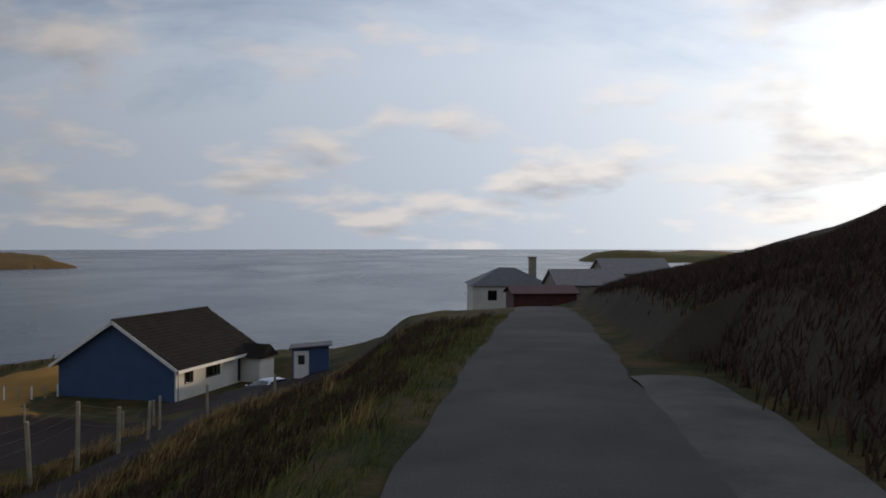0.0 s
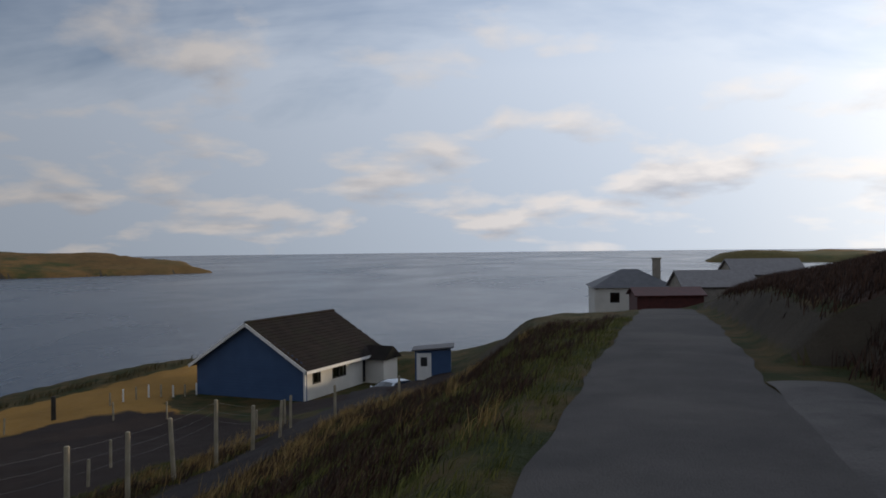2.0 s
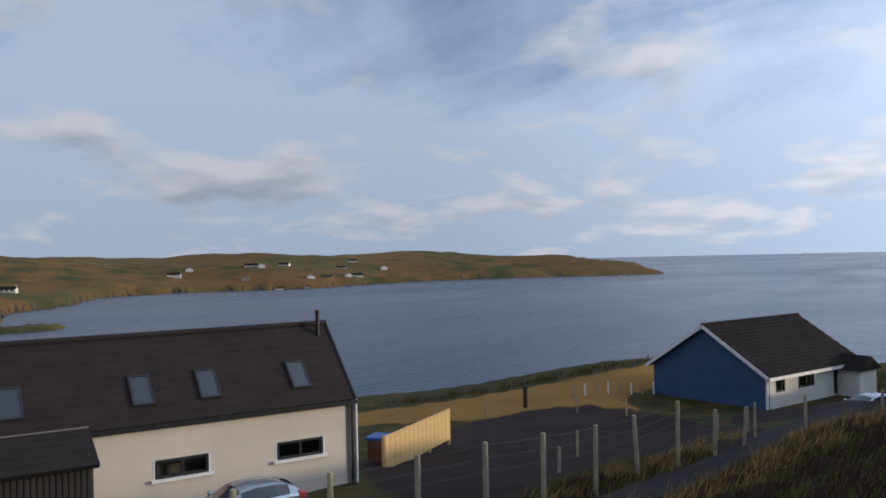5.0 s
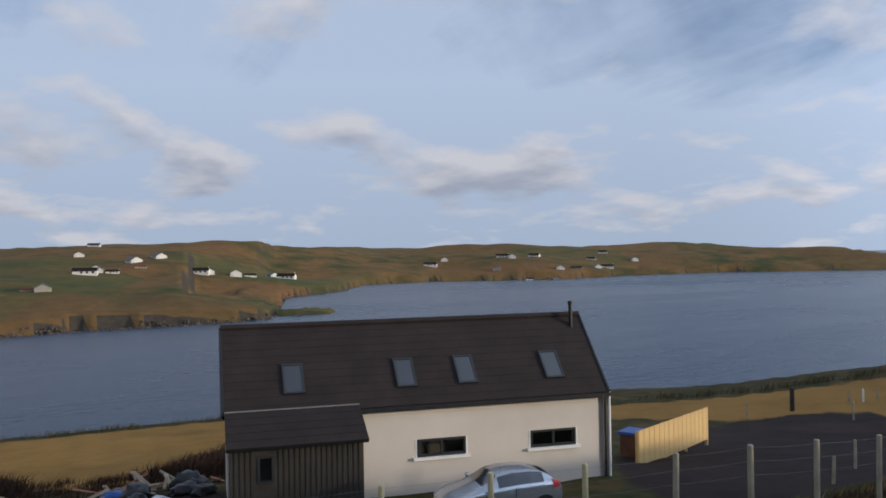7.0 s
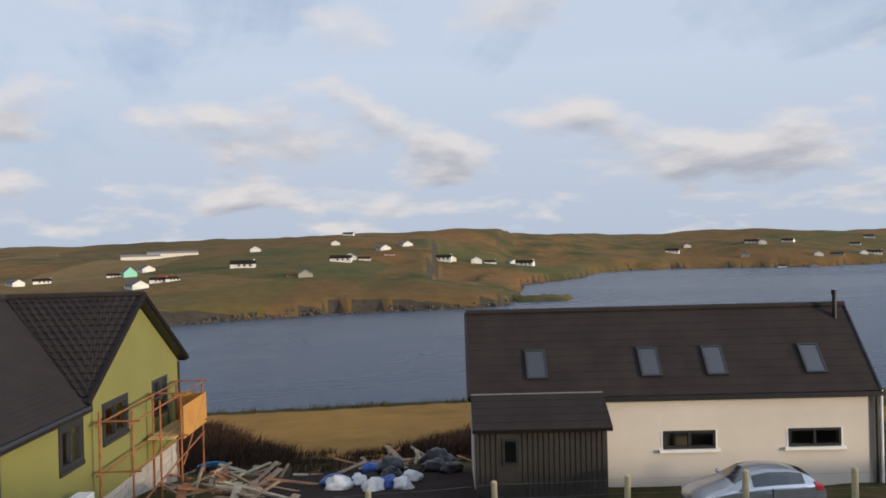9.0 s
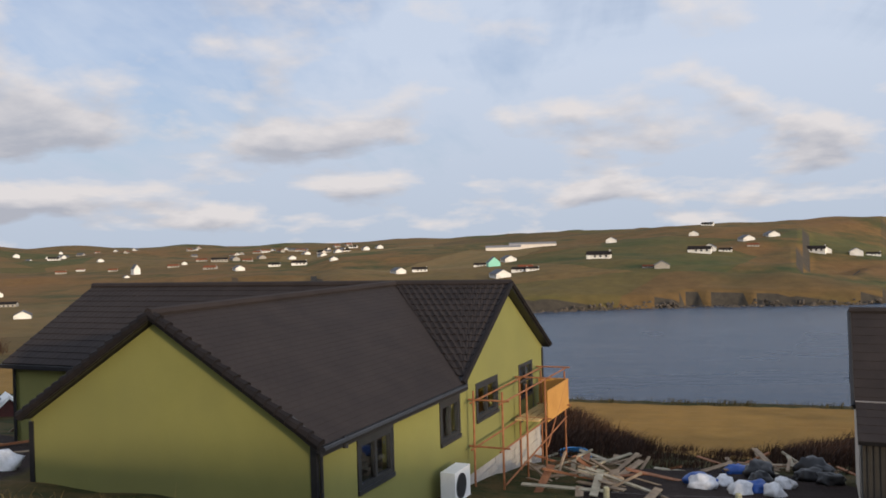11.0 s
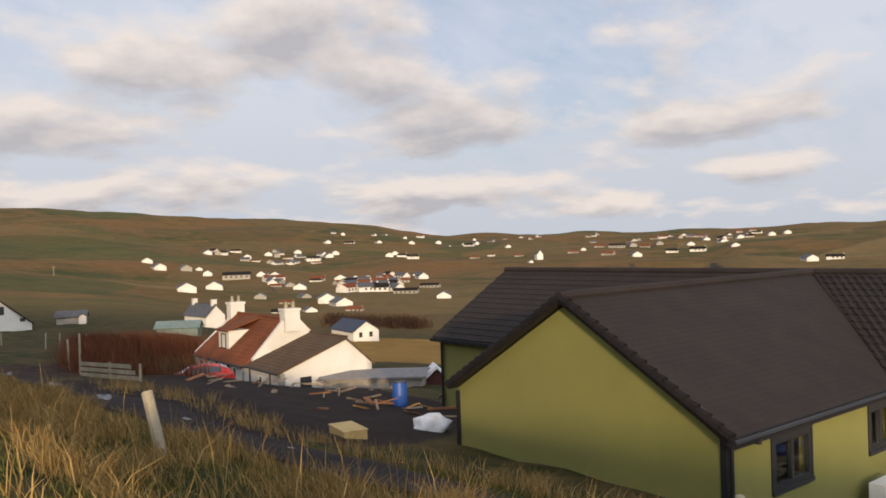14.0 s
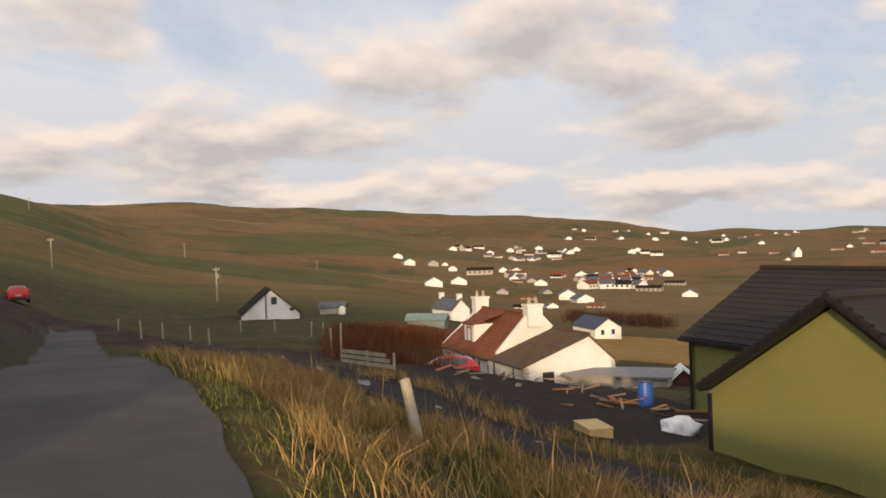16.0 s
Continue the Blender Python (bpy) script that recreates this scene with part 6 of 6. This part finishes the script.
blades("dead_grass_fringe", clumps(6500, 10, .12, (-24, 0, -28, 34), fringe, 5), .42, .007, .8, M_STRAW, "straw-coloured long grass along the track", 6)
blades("golden_tussock", clumps(430, 130, .16, (-13, 3, -24, -1), lambda x, y: verge(x, y) & (road_offset(x, y) > 2.2) & (wobble(x, y, 3.0, 31) > 0.05), 17), .50, .006, 1.0, M_STRAW, "thick golden grass tussocks along the verge", 18)
# Heather and dead stems, set thickly ahead to darken the verge like shade.
blades("verge_heather", clumps(5200, 12, .13, (-12, 3, 4, 32), lambda x, y: verge(x, y) & (road_offset(x, y) > 1.9) & (wobble(x, y, 2.4, 33) > -0.25), 19), .30, .009, .9, M_HEATH, "dark dead stems and heather, also darkening the verge in place of shade", 20, "heather")
blades("seed_stalks", clumps(420, 3, .15, (-12, 0, -18, 14), lambda x, y: straw_here(x, y) & (road_offset(x, y) > 2.6), 7), .85, .006, .35, M_STRAW, "tall pale seed stalks standing in the verge", 8)
blades("heather", clumps(16000, 10, .16, (1, 30, 4, 46), lambda x, y: (road_offset(x, y) < -2.7) & (bearing_of(x, y) < -6) & (np.hypot(x, y) > 7), 9), .34, .012, .8, M_HEATH, "dark winter heather on the bank above the road", 10, "heather")
blades("russet_bush", clumps(2600, 34, .5, (-52, -22, -64, -30), lambda x, y: (bearing_of(x, y) > 138.6) & (bearing_of(x, y) < 146.4) & (np.hypot(x, y) > 43) & (np.hypot(x, y) < 68) & (np.hypot(x + 37.5, y + 37) > 10), 11), 1.5, .014, .7, M_TWIG, "bare russet willow scrub beside the croft", 12, "shrub")
blades("dark_scrub", clumps(900, 24, 1.2, (-170, -110, -125, -75), lambda x, y: (np.abs(bearing_of(x, y) - 127.3) < 3.0) & (np.abs(np.hypot(x, y) - 168) < 9), 13), 2.6, .05, .8, M_HEATH, "dark bare scrub in the valley", 14, "shrub")
blades("site_weeds", clumps(1500, 14, .25, (-40, -26, -2, 12), lambda x, y: (np.hypot(x, y) > 31) & (wobble(x, y, 4, 41) > -.1), 15), .42, .010, .8, M_HEATH, "dark dead weeds behind the building site", 16, "weeds")

blades("bank_scrub", clumps(2600, 22, .35, (-62, -30, -3, 20), lambda x, y: ((bearing_of(x, y) > 81.5) & (np.hypot(x, y) > 35) & (np.hypot(x, y) < np.interp(bearing_of(x, y), (81.5, 84, 87, 90), (37, 45, 60, 62)))) | ((bearing_of(x, y) < 75.5) & (bearing_of(x, y) > 68) & (np.hypot(x, y) > 34) & (np.hypot(x, y) < np.interp(bearing_of(x, y), (68, 70, 75.5), (52, 49, 36)))), 43), .75, .016, .8, M_HEATH, "dark rough scrub on the bank above the stubble", 44, "scrub")
blades("dyke_grass", clumps(5200, 12, .35, (-76, -26, -6, 68), lambda x, y: (bearing_of(x, y) > 24) & (bearing_of(x, y) < 92) & (np.abs(np.hypot(x, y) - np.interp(bearing_of(x, y), (24, 30, 44, 62, 70, 92), (73, 68, 63.5, 68, 72.5, 72.5))) < 1.1), 45), .55, .02, .7, M_TURFDARK, "rough dark grass along the shore dyke", 46)


def shore_rocks():
    rng = np.random.RandomState(5)
    base = bmesh.new()
    bmesh.ops.create_icosphere(base, subdivisions=1, radius=1)
    V = np.array([v.co[:] for v in base.verts])
    F = np.array([[v.index for v in f.verts] for f in base.faces])
    base.free()
    pts, faces = [], []
    for i in range(1000):
        yaw = rng.uniform(63.5, 96) if i < 760 else rng.uniform(24, 63)
        s = np.interp(yaw, COAST_YAW, COAST_AT)
        r = s + rng.uniform(-3, 5)
        x, y = -r * math.sin(radians(yaw)), r * math.cos(radians(yaw))
        size = rng.uniform(.3, 1.1)
        q = V * (size * rng.uniform(.6, 1.3, (1, 3))) * rng.uniform(.75, 1.2, (len(V), 1))
        z = max(h(x, y), SEA - .3)
        if z > SEA + 9:
            continue
        faces += (F + len(pts)).tolist()
        pts += (q + [x, y, z]).tolist()
    me = bpy.data.meshes.new("shore_rocks")
    me.from_pydata(pts, [], faces)
    me.materials.append(M_ROCK)
    tagged(new("shore_rocks", me), "dark broken rocks along the far shore", "rocks", kind="stuff")


shore_rocks()


def puddle(yaw, r, a, b):
    q = bearing(yaw, r)
    n = 18
    bm = bmesh.new()
    c, s = math.cos(radians(yaw + 90)), math.sin(radians(yaw + 90))
    z = h(q.x, q.y)
    rim = []
    for i in range(n):
        t = 2 * math.pi * i / n
        u, v = a * (1 + .2 * math.sin(3 * t)) * math.cos(t), b * (1 + .2 * math.cos(2 * t)) * math.sin(t)
        x, y = u * c - v * s, u * s + v * c
        rim.append(bm.verts.new((x, y, h(q.x + x, q.y + y) - z + .07)))
    mid = bm.verts.new((0, 0, .07))
    for i in range(n):
        bm.faces.new((rim[i], rim[(i + 1) % n], mid))
    ob = part("puddle", bm, M_SEA, None)
    ob.matrix_basis = pose(q.x, q.y, z)
    tagged(ob, "shallow puddle of rain water on the track", "puddle", "puddles")


for a in ((139.6, 18.6, .35, .10), (144.6, 24.4, 1.0, .22), (147.4, 29.4, 1.5, .25), (150.2, 36.0, 2.0, .3), (152.4, 43.0, 1.6, .3), (133.0, 15.3, .22, .08)):
    puddle(*a)
